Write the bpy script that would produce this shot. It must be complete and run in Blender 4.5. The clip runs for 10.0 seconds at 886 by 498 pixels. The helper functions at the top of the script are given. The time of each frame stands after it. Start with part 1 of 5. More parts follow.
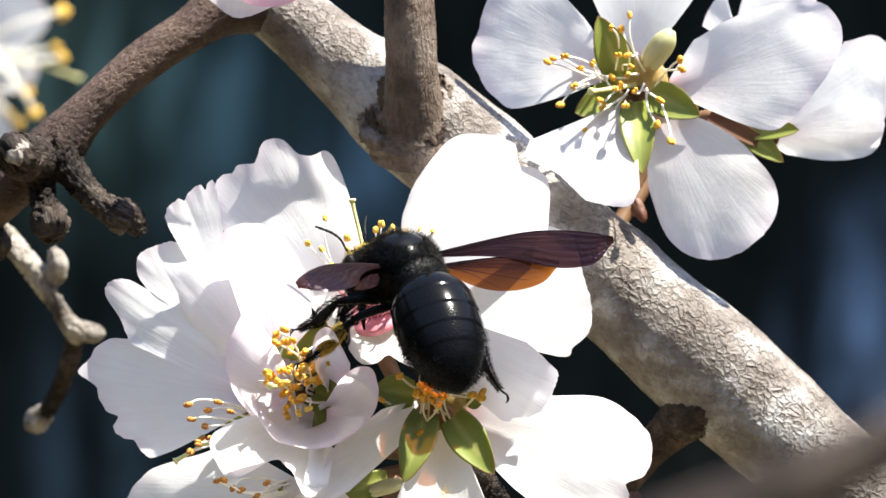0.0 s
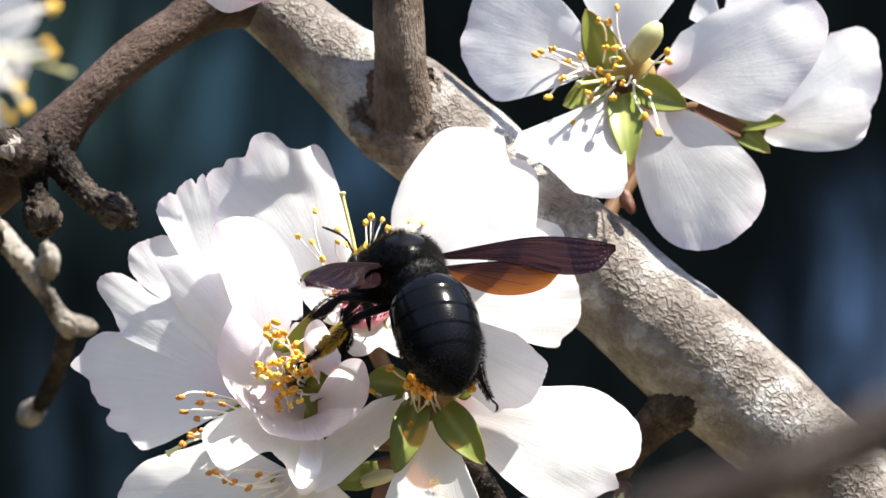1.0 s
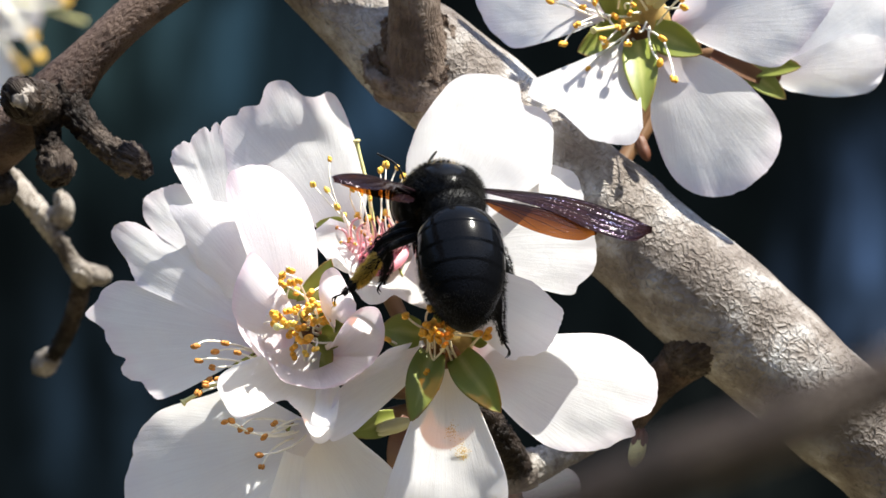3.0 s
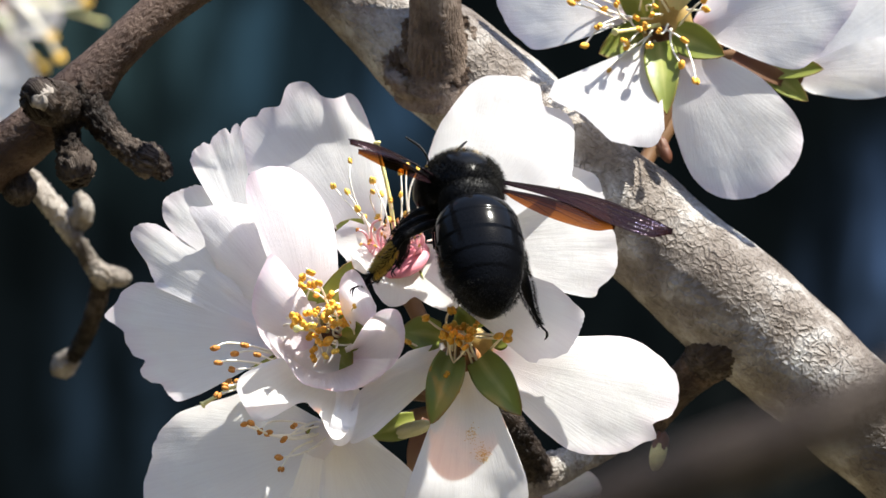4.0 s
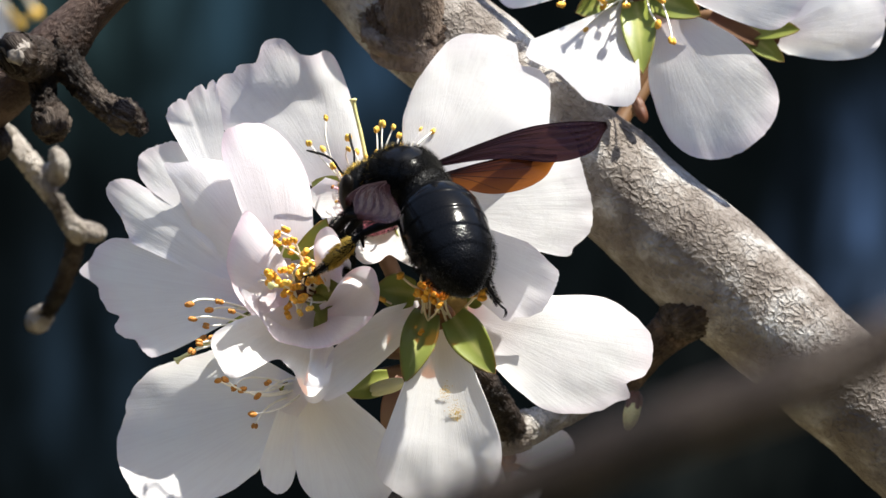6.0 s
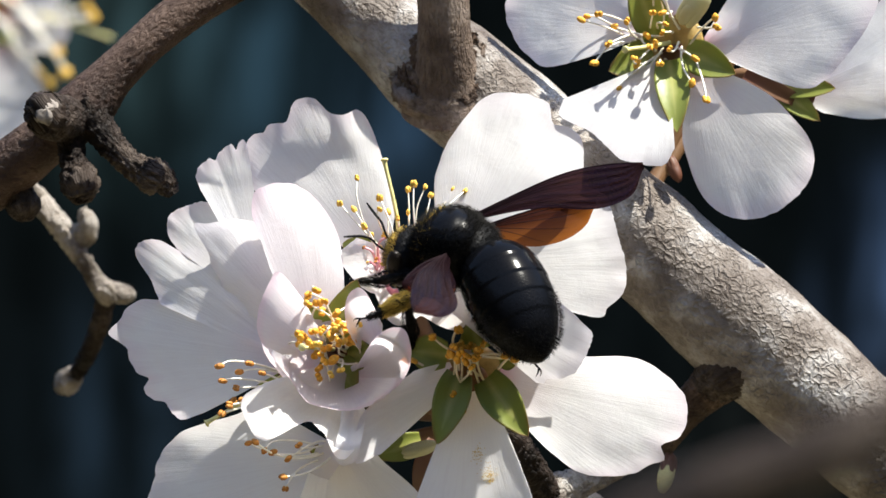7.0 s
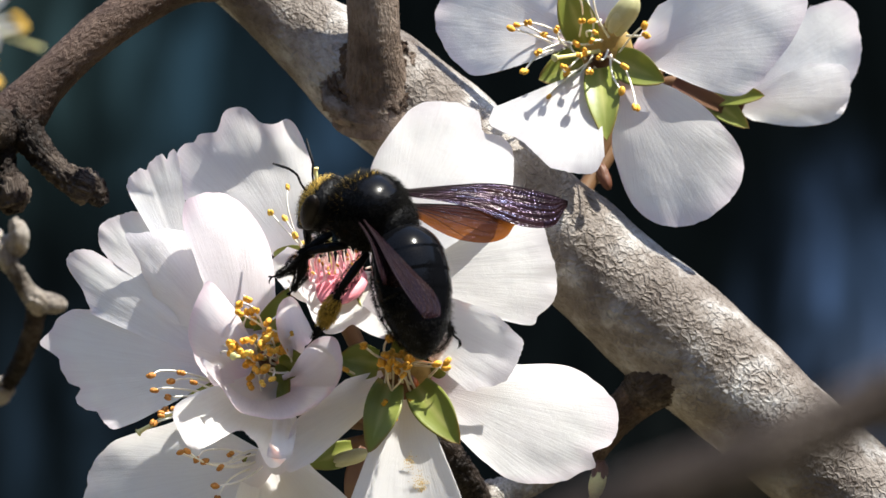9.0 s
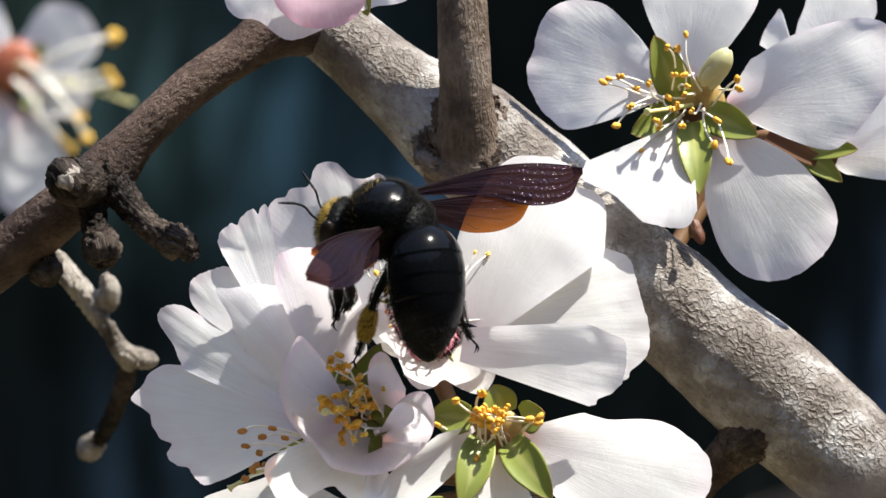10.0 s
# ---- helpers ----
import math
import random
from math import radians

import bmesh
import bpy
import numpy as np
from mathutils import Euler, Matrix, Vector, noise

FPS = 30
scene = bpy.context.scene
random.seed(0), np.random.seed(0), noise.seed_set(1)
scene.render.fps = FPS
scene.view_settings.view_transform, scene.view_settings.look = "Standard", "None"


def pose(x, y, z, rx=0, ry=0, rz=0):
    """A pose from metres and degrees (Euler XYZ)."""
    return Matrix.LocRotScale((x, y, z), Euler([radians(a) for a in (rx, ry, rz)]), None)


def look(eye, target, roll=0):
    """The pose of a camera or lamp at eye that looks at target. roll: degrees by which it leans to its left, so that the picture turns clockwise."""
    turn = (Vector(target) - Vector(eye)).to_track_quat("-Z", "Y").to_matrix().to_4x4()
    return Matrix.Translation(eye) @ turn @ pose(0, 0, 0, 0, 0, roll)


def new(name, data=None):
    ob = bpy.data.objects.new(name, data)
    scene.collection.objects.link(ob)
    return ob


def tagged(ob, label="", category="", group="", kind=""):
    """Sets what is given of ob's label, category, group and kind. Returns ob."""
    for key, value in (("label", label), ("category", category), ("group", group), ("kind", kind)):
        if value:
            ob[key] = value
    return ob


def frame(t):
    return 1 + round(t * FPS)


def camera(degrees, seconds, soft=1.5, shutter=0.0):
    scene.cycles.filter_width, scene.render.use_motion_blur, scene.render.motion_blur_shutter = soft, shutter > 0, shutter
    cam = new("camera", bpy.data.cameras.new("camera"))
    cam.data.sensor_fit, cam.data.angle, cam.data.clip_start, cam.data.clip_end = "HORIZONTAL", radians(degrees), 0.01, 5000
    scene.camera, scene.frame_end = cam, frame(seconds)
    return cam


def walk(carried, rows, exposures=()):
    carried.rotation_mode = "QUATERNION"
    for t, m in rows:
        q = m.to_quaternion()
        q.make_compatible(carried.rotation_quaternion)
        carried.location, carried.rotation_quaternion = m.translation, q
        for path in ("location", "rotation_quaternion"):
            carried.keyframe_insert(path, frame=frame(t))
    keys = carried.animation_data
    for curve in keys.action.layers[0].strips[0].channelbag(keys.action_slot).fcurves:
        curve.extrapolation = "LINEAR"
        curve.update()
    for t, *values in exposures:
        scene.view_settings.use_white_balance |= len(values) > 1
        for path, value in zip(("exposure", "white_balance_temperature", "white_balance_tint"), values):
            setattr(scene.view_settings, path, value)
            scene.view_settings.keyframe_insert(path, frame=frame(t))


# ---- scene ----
# An almond branch in blossom with a carpenter bee, seen through a long lens from 0.8 m.
cam = camera(8.0, 10.0)
cam.data.dof.use_dof = True
cam.data.dof.focus_distance = 0.774
cam.data.dof.aperture_fstop = 44.0
walk(cam, [
    (0.0, look((0, -0.80116, 0), (0.00183, 0, 0.00698), 0.38)),
    (0.2, look((0, -0.80162, 0), (0.00198, 0, 0.00618), 0.35)),
    (0.3, look((0, -0.80184, 0), (0.00139, 0, 0.00416), 0.33)),
    (0.5, look((0, -0.80230, 0), (0.00001, 0, 0.00145), 0.30)),
    (0.7, look((0, -0.80391, 0), (0.00130, 0, 0.00290), 0.20)),
    (0.9, look((0, -0.80552, 0), (0.00288, 0, 0.00541), 0.11)),
    (1.0, look((0, -0.80633, 0), (0.00315, 0, 0.00600), 0.07)),
    (1.2, look((0, -0.80554, 0), (0.00181, 0, 0.00558), 0.10)),
    (1.4, look((0, -0.80475, 0), (0.00029, 0, 0.00368), 0.13)),
    (1.5, look((0, -0.80436, 0), (0.00031, 0, 0.00260), 0.15)),
    (1.7, look((0, -0.80448, 0), (0.00159, 0, 0.00076), 0.06)),
    (1.9, look((0, -0.80460, 0), (0.00234, 0, -0.00070), -0.04)),
    (2.0, look((0, -0.80466, 0), (0.00264, 0, -0.00064), -0.08)),
    (2.2, look((0, -0.80505, 0), (0.00304, 0, 0.00001), -0.12)),
    (2.4, look((0, -0.80544, 0), (0.00203, 0, -0.00065), -0.17)),
    (2.5, look((0, -0.80563, 0), (0.00171, 0, -0.00052), -0.19)),
    (2.7, look((0, -0.80511, 0), (0.00143, 0, -0.00047), -0.18)),
    (3.8, look((0, -0.80228, 0), (0.00033, 0, -0.00156), -0.12)),
    (4.0, look((0, -0.80158, 0), (-0.00138, 0, -0.00040), -0.06)),
    (4.2, look((0, -0.80094, 0), (-0.00204, 0, 0.00043), -0.04)),
    (4.5, look((0, -0.80000, 0), (-0.00000, 0, 0.00000), 0.00)),
    (4.7, look((0, -0.80040, 0), (0.00231, 0, 0.00089), -0.05)),
    (5.0, look((0, -0.80101, 0), (0.00304, 0, 0.00211), -0.13)),
    (5.2, look((0, -0.80176, 0), (0.00367, 0, 0.00227), -0.06)),
    (5.4, look((0, -0.80250, 0), (0.00395, 0, 0.00082), -0.00)),
    (5.5, look((0, -0.80288, 0), (0.00451, 0, -0.00081), 0.03)),
    (5.7, look((0, -0.80347, 0), (0.00492, 0, -0.00573), 0.26)),
    (6.8, look((0, -0.79384, 0), (-0.00363, 0, -0.00472), 0.26)),
    (7.0, look((0, -0.79426, 0), (-0.00230, 0, 0.00192), 0.30)),
    (7.2, look((0, -0.79408, 0), (-0.00185, 0, 0.00308), 0.30)),
    (7.3, look((0, -0.79400, 0), (-0.00182, 0, 0.00098), 0.30)),
    (7.5, look((0, -0.79383, 0), (-0.00138, 0, -0.00182), 0.30)),
    (7.7, look((0, -0.79403, 0), (-0.00084, 0, -0.00222), 0.25)),
    (7.9, look((0, -0.79423, 0), (-0.00066, 0, -0.00207), 0.21)),
    (8.0, look((0, -0.79433, 0), (-0.00111, 0, -0.00223), 0.19)),
    (8.2, look((0, -0.79369, 0), (0.00026, 0, -0.00145), 0.20)),
    (8.4, look((0, -0.79305, 0), (0.00215, 0, -0.00125), 0.22)),
    (8.5, look((0, -0.79273, 0), (0.00357, 0, -0.00105), 0.22)),
    (8.7, look((0, -0.79396, 0), (0.00583, 0, 0.00014), 0.16)),
    (8.9, look((0, -0.79519, 0), (0.00684, 0, 0.00208), 0.10)),
    (9.0, look((0, -0.79581, 0), (0.00639, 0, 0.00302), 0.06)),
    (9.2, look((0, -0.79597, 0), (0.00241, 0, 0.00346), 0.05)),
    (9.3, look((0, -0.79605, 0), (-0.00442, 0, 0.00453), 0.05)),
    (9.5, look((0, -0.79621, 0), (-0.00713, 0, 0.00584), 0.04)),
    (9.7, look((0, -0.79482, 0), (-0.00562, 0, 0.00729), 0.02)),
    (10.0, look((0, -0.79276, 0), (-0.00515, 0, 0.00988), -0.01)),
], exposures=[(0.0, 1.93), (0.5, 1.87), (1.0, 1.8), (2.0, 1.71), (2.5, 1.66), (4.5, 1.51), (7.5, 1.38), (10.0, 1.38)])

# ---- world, sun ----
SUN = Vector((0.43, -0.14, 0.89)).normalized()
world = bpy.data.worlds.new("sky")
scene.world = world
world.use_nodes = True
nt = world.node_tree
sky = nt.nodes.new("ShaderNodeTexSky")
sky.sky_type, sky.sun_disc = "NISHITA", False
sky.sun_elevation = math.asin(SUN.z)
sky.sun_rotation = math.atan2(SUN.x, SUN.y)
nt.links.new(sky.outputs[0], nt.nodes["Background"].inputs[0])
nt.nodes["Background"].inputs[1].default_value = 0.13
sun_data = bpy.data.lights.new("sun", "SUN")
sun_data.energy, sun_data.angle, sun_data.color = 4.6, radians(0.53), (1.0, 0.97, 0.875)
sun = new("sun", sun_data)
sun.matrix_world = look(SUN * 5, (0, 0, 0))

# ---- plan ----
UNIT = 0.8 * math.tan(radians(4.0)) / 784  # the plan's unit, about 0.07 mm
MM = 0.001


def at(u, v, d=0.0):
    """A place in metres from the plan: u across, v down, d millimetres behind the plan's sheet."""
    s = 1 + d * MM / 0.8
    return Vector(((u - 784) * UNIT * s, d * MM, (441 - v) * UNIT * s))


def vec(x, up, near):
    """A direction: to the side, up, and out of the plan's sheet."""
    return Vector((x, -near, up)).normalized()


def catmull(points, t):
    """A smooth run through the points; t from 0 to len - 1. Points are tuples of numbers."""
    n = len(points)
    i = min(max(int(t), 0), n - 2)
    f = t - i
    p0, p1, p2, p3 = (np.array(points[min(max(j, 0), n - 1)], float) for j in (i - 1, i, i + 1, i + 2))
    return 0.5 * (2 * p1 + (p2 - p0) * f + (2 * p0 - 5 * p1 + 4 * p2 - p3) * f * f + (3 * p1 - p0 - 3 * p2 + p3) * f ** 3)


# ---- mesh helpers ----
def mesh_from(name, verts, faces, mats, smooth=True, uvs=None, face_mats=None):
    me = bpy.data.meshes.new(name)
    me.from_pydata([tuple(v) for v in verts], [], faces)
    for m in mats:
        me.materials.append(m)
    me.polygons.foreach_set("use_smooth", [smooth] * len(me.polygons))
    if face_mats is not None:
        me.polygons.foreach_set("material_index", face_mats)
    if uvs is not None:
        layer = me.uv_layers.new(name="UVMap")
        loops = np.empty(len(me.loops), int)
        me.loops.foreach_get("vertex_index", loops)
        layer.data.foreach_set("uv", np.array(uvs, float)[loops].ravel())
    me.update()
    return me


def part(name, me, parent, label="", kind=""):
    ob = new(name, me)
    ob.parent = parent
    return tagged(ob, label=label, kind=kind)


def thing(name, origin, label, category, group="", kind=""):
    ob = new(name)
    ob.empty_display_size = 0.005
    ob.location = origin
    return tagged(ob, label, category, group, kind)


def tube_data(path, rings, sides, rough=None, cap=True, oval=1.0):
    """path: rows of x, y, z, radius in metres. rough(point, along, angle, radius) -> radius factor."""
    rows = [catmull(path, i * (len(path) - 1) / (rings - 1)) for i in range(rings)]
    pts = [Vector(r[:3]) for r in rows]
    verts, faces, uvs = [], [], []
    up = Vector((0, -1, 0.13)).normalized()
    run = 0.0
    for i, p in enumerate(pts):
        t = (pts[min(i + 1, rings - 1)] - pts[max(i - 1, 0)]).normalized()
        x = up.cross(t)
        x = (x if x.length > 1e-4 else Vector((1, 0, 0)).cross(t)).normalized()
        up = t.cross(x).normalized()
        if i:
            run += (p - pts[i - 1]).length
        for j in range(sides):
            a = 2 * math.pi * j / sides
            way = x * math.cos(a) + up * (math.sin(a) * oval)
            r = max(rows[i][3], 1e-6)
            f = rough(p + way * r, run, a, r) if rough else 1.0
            verts.append(p + way * r * f)
            uvs.append((a / (2 * math.pi), run / 0.01))
    for i in range(rings - 1):
        for j in range(sides):
            k = (j + 1) % sides
            faces.append((i * sides + j, i * sides + k, (i + 1) * sides + k, (i + 1) * sides + j))
    if cap:
        for i in (0, rings - 1):
            verts.append(pts[i])
            uvs.append((0, 0))
            c = len(verts) - 1
            for j in range(sides):
                k = (j + 1) % sides
                faces.append((c, i * sides + k, i * sides + j) if i == 0 else (c, i * sides + j, i * sides + k))
    return verts, faces, uvs


def ball_data(center, axes, rings=10, sides=14, shape=None):
    """An ellipsoid; axes: three vectors. shape(unit vector) -> factor."""
    verts, faces = [], []
    for i in range(rings + 1):
        th = math.pi * i / rings
        for j in range(sides):
            ph = 2 * math.pi * j / sides
            n = Vector((math.sin(th) * math.cos(ph), math.sin(th) * math.sin(ph), math.cos(th)))
            f = shape(n) if shape else 1.0
            verts.append(center + (axes[0] * n.x + axes[1] * n.y + axes[2] * n.z) * f)
    for i in range(rings):
        for j in range(sides):
            k = (j + 1) % sides
            faces.append((i * sides + j, (i + 1) * sides + j, (i + 1) * sides + k, i * sides + k))
    return verts, faces


def joined(*sets):
    verts, faces = [], []
    for v, f in sets:
        o = len(verts)
        verts.extend(v)
        faces.extend(tuple(i + o for i in face) for face in f)
    return verts, faces


# ---- materials ----
def material(name):
    m = bpy.data.materials.new(name)
    m.use_nodes = True
    tree = m.node_tree
    return m, tree, tree.nodes["Principled BSDF"], tree.nodes["Material Output"]


def node(tree, kind, **values):
    n = tree.nodes.new(kind)
    for key, value in values.items():
        n.inputs[key].default_value = value
    return n


def ramp(tree, source, stops):
    n = tree.nodes.new("ShaderNodeValToRGB")
    while len(n.color_ramp.elements) < len(stops):
        n.color_ramp.elements.new(0.5)
    for e, (p, c) in zip(n.color_ramp.elements, stops):
        e.position, e.color = p, (*c, 1)
    tree.links.new(source, n.inputs[0])
    return n


def scaled(tree, source, scale):
    n = tree.nodes.new("ShaderNodeMapping")
    n.inputs["Scale"].default_value = scale
    tree.links.new(source, n.inputs["Vector"])
    return n.outputs[0]


def bump(tree, bsdf, height, strength, distance):
    n = node(tree, "ShaderNodeBump", Strength=strength, Distance=distance)
    tree.links.new(height, n.inputs["Height"])
    tree.links.new(n.outputs[0], bsdf.inputs["Normal"])
    return n


def petal_material(name, body, blush, base_tint):
    """Thin, matt, translucent tissue with fine veins running from base to rim."""
    m, tree, bsdf, out = material(name)
    uv = tree.nodes.new("ShaderNodeTexCoord")
    veins = node(tree, "ShaderNodeTexNoise", Scale=1.0, Detail=5.0, Roughness=0.65)
    tree.links.new(scaled(tree, uv.outputs["UV"], (42, 3.0, 1)), veins.inputs["Vector"])
    blot = node(tree, "ShaderNodeTexNoise", Scale=160.0, Detail=3.0)
    tree.links.new(uv.outputs["Object"], blot.inputs["Vector"])
    sep = tree.nodes.new("ShaderNodeSeparateXYZ")
    tree.links.new(uv.outputs["UV"], sep.inputs[0])
    along = ramp(tree, sep.outputs["Y"], [(0.0, base_tint), (0.14, blush), (0.42, body), (0.86, body), (1.0, blush)])
    mix = node(tree, "ShaderNodeMix", Factor=0.5)
    mix.data_type, mix.blend_type = "RGBA", "MULTIPLY"
    shade = ramp(tree, blot.outputs["Fac"], [(0.3, (0.95, 0.92, 0.94)), (0.7, (1, 1, 1))])
    streaks = ramp(tree, veins.outputs["Fac"], [(0.38, (0.925, 0.905, 0.915)), (0.56, (1, 1, 1))])
    lines = node(tree, "ShaderNodeMix", Factor=0.8)
    lines.data_type, lines.blend_type = "RGBA", "MULTIPLY"
    tree.links.new(shade.outputs[0], lines.inputs["A"])
    tree.links.new(streaks.outputs[0], lines.inputs["B"])
    tree.links.new(along.outputs[0], mix.inputs["A"])
    tree.links.new(lines.outputs["Result"], mix.inputs["B"])
    tree.links.new(mix.outputs["Result"], bsdf.inputs["Base Color"])
    bsdf.inputs["Roughness"].default_value = 0.55
    bsdf.inputs["Specular IOR Level"].default_value = 0.25
    crinkle = node(tree, "ShaderNodeTexNoise", Scale=420.0, Detail=6.0, Roughness=0.6, Distortion=0.6)
    tree.links.new(uv.outputs["Object"], crinkle.inputs["Vector"])
    both_heights = node(tree, "ShaderNodeMix", Factor=0.55)
    both_heights.data_type = "RGBA"
    tree.links.new(veins.outputs["Fac"], both_heights.inputs["A"])
    tree.links.new(crinkle.outputs["Fac"], both_heights.inputs["B"])
    b = bump(tree, bsdf, both_heights.outputs["Result"], 0.24, 0.0005)
    thin = tree.nodes.new("ShaderNodeBsdfTranslucent")
    tree.links.new(mix.outputs["Result"], thin.inputs["Color"])
    tree.links.new(b.outputs[0], thin.inputs["Normal"])
    both = node(tree, "ShaderNodeMixShader", Fac=0.6)
    tree.links.new(bsdf.outputs[0], both.inputs[1])
    tree.links.new(thin.outputs[0], both.inputs[2])
    tree.links.new(both.outputs[0], out.inputs["Surface"])
    return m


def bark_material(name, light, dark, brown, wrinkle, width=1.0, gloss=0.12, net=0.0, grain=0.75):
    """Bark in three tones with wrinkles along the branch; net is the strength of a fine web of raised ridges."""
    m, tree, bsdf, out = material(name)
    tc = tree.nodes.new("ShaderNodeTexCoord")
    big = node(tree, "ShaderNodeTexNoise", Scale=130.0, Detail=5.0, Roughness=0.6)
    fine = node(tree, "ShaderNodeTexNoise", Scale=1900.0, Detail=5.0, Roughness=0.65)
    tree.links.new(tc.outputs["Object"], big.inputs["Vector"])
    tree.links.new(tc.outputs["Object"], fine.inputs["Vector"])
    wrinkles = node(tree, "ShaderNodeTexNoise", Scale=1.0, Detail=4.0, Roughness=0.55, Distortion=0.9)
    tree.links.new(scaled(tree, tc.outputs["UV"], (62 * width, 9, 1)), wrinkles.inputs["Vector"])
    tone = ramp(tree, big.outputs["Fac"], [(0.34, dark), (0.50, brown), (0.66, light), (0.8, light)])
    grit = ramp(tree, fine.outputs["Fac"], [(0.35, (0.72, 0.69, 0.67)), (0.6, (1, 1, 1))])
    mix = node(tree, "ShaderNodeMix", Factor=grain)
    mix.data_type, mix.blend_type = "RGBA", "MULTIPLY"
    tree.links.new(tone.outputs[0], mix.inputs["A"])
    tree.links.new(grit.outputs[0], mix.inputs["B"])
    tree.links.new(mix.outputs["Result"], bsdf.inputs["Base Color"])
    bsdf.inputs["Roughness"].default_value = 0.55
    bsdf.inputs["Specular IOR Level"].default_value = gloss
    edge = ramp(tree, wrinkles.outputs["Fac"], [(0.36, (0, 0, 0)), (0.46, (0.6, 0.6, 0.6)), (0.60, (1, 1, 1))])
    add = node(tree, "ShaderNodeMix", Factor=wrinkle)
    add.data_type = "RGBA"
    tree.links.new(fine.outputs["Fac"], add.inputs["A"])
    tree.links.new(edge.outputs[0], add.inputs["B"])
    height = add.outputs["Result"]
    if net:
        warp = node(tree, "ShaderNodeTexNoise", Scale=480.0, Detail=3.0)
        tree.links.new(tc.outputs["Object"], warp.inputs["Vector"])
        bent = node(tree, "ShaderNodeMix", Factor=0.0026)
        bent.data_type, bent.blend_type = "RGBA", "ADD"
        tree.links.new(tc.outputs["Object"], bent.inputs["A"])
        tree.links.new(warp.outputs["Color"], bent.inputs["B"])
        cells = node(tree, "ShaderNodeTexVoronoi", Scale=860.0)
        cells.feature = "DISTANCE_TO_EDGE"
        tree.links.new(bent.outputs["Result"], cells.inputs["Vector"])
        webs = ramp(tree, cells.outputs["Distance"], [(0.0, (1, 1, 1)), (0.07, (0.75, 0.75, 0.75)), (0.2, (0, 0, 0))])
        patchy = ramp(tree, warp.outputs["Fac"], [(0.36, (0.15, 0.15, 0.15)), (0.6, (1, 1, 1))])
        broken = node(tree, "ShaderNodeMix", Factor=1.0)
        broken.data_type, broken.blend_type = "RGBA", "MULTIPLY"
        tree.links.new(webs.outputs[0], broken.inputs["A"])
        tree.links.new(patchy.outputs[0], broken.inputs["B"])
        raised = node(tree, "ShaderNodeMix", Factor=net)
        raised.data_type = "RGBA"
        tree.links.new(height, raised.inputs["A"])
        tree.links.new(broken.outputs["Result"], raised.inputs["B"])
        height = raised.outputs["Result"]
    bump(tree, bsdf, height, 0.9, 0.00055)
    # shade of the wrinkle hollows, painted into the colour over the bump
    crease_shade = ramp(tree, wrinkles.outputs["Fac"], [(0.30, (0.42, 0.36, 0.31)), (0.44, (0.9, 0.88, 0.86)), (0.56, (1, 1, 1))])
    creased = node(tree, "ShaderNodeMix", Factor=wrinkle)
    creased.data_type, creased.blend_type = "RGBA", "MULTIPLY"
    tree.links.new(mix.outputs["Result"], creased.inputs["A"])
    tree.links.new(crease_shade.outputs[0], creased.inputs["B"])
    tree.links.new(creased.outputs["Result"], bsdf.inputs["Base Color"])
    return m


def plain_material(name, color, rough, dark=0.75, scale=900.0, relief=0.2, **extra):
    """A plain surface with a little grain in tone and relief."""
    m, tree, bsdf, out = material(name)
    tc = tree.nodes.new("ShaderNodeTexCoord")
    n = node(tree, "ShaderNodeTexNoise", Scale=scale, Detail=4.0)
    tree.links.new(tc.outputs["Object"], n.inputs["Vector"])
    r = ramp(tree, n.outputs["Fac"], [(0.3, tuple(c * dark for c in color)), (0.65, color)])
    tree.links.new(r.outputs[0], bsdf.inputs["Base Color"])
    bsdf.inputs["Roughness"].default_value = rough
    for key, value in extra.items():
        bsdf.inputs[key.replace("_", " ")].default_value = value
    bump(tree, bsdf, n.outputs["Fac"], relief, 0.0003)
    return m


def leafy_material(name, low, high, thin_part=0.3):
    m, tree, bsdf, out = material(name)
    tc = tree.nodes.new("ShaderNodeTexCoord")
    n = node(tree, "ShaderNodeTexNoise", Scale=260.0, Detail=4.0)
    tree.links.new(tc.outputs["Object"], n.inputs["Vector"])
    sep = tree.nodes.new("ShaderNodeSeparateXYZ")
    tree.links.new(tc.outputs["UV"], sep.inputs[0])
    mixed = node(tree, "ShaderNodeMath")
    tree.links.new(n.outputs["Fac"], mixed.inputs[0])
    tree.links.new(sep.outputs["Y"], mixed.inputs[1])
    half = node(tree, "ShaderNodeMath")
    half.operation = "MULTIPLY"
    half.inputs[1].default_value = 0.5
    tree.links.new(mixed.outputs[0], half.inputs[0])
    r = ramp(tree, half.outputs[0], [(0.25, low), (0.7, high)])
    tree.links.new(r.outputs[0], bsdf.inputs["Base Color"])
    bsdf.inputs["Roughness"].default_value = 0.5
    bump(tree, bsdf, n.outputs["Fac"], 0.25, 0.0003)
    thin = tree.nodes.new("ShaderNodeBsdfTranslucent")
    tree.links.new(r.outputs[0], thin.inputs["Color"])
    both = node(tree, "ShaderNodeMixShader", Fac=thin_part)
    tree.links.new(bsdf.outputs[0], both.inputs[1])
    tree.links.new(thin.outputs[0], both.inputs[2])
    tree.links.new(both.outputs[0], out.inputs["Surface"])
    return m


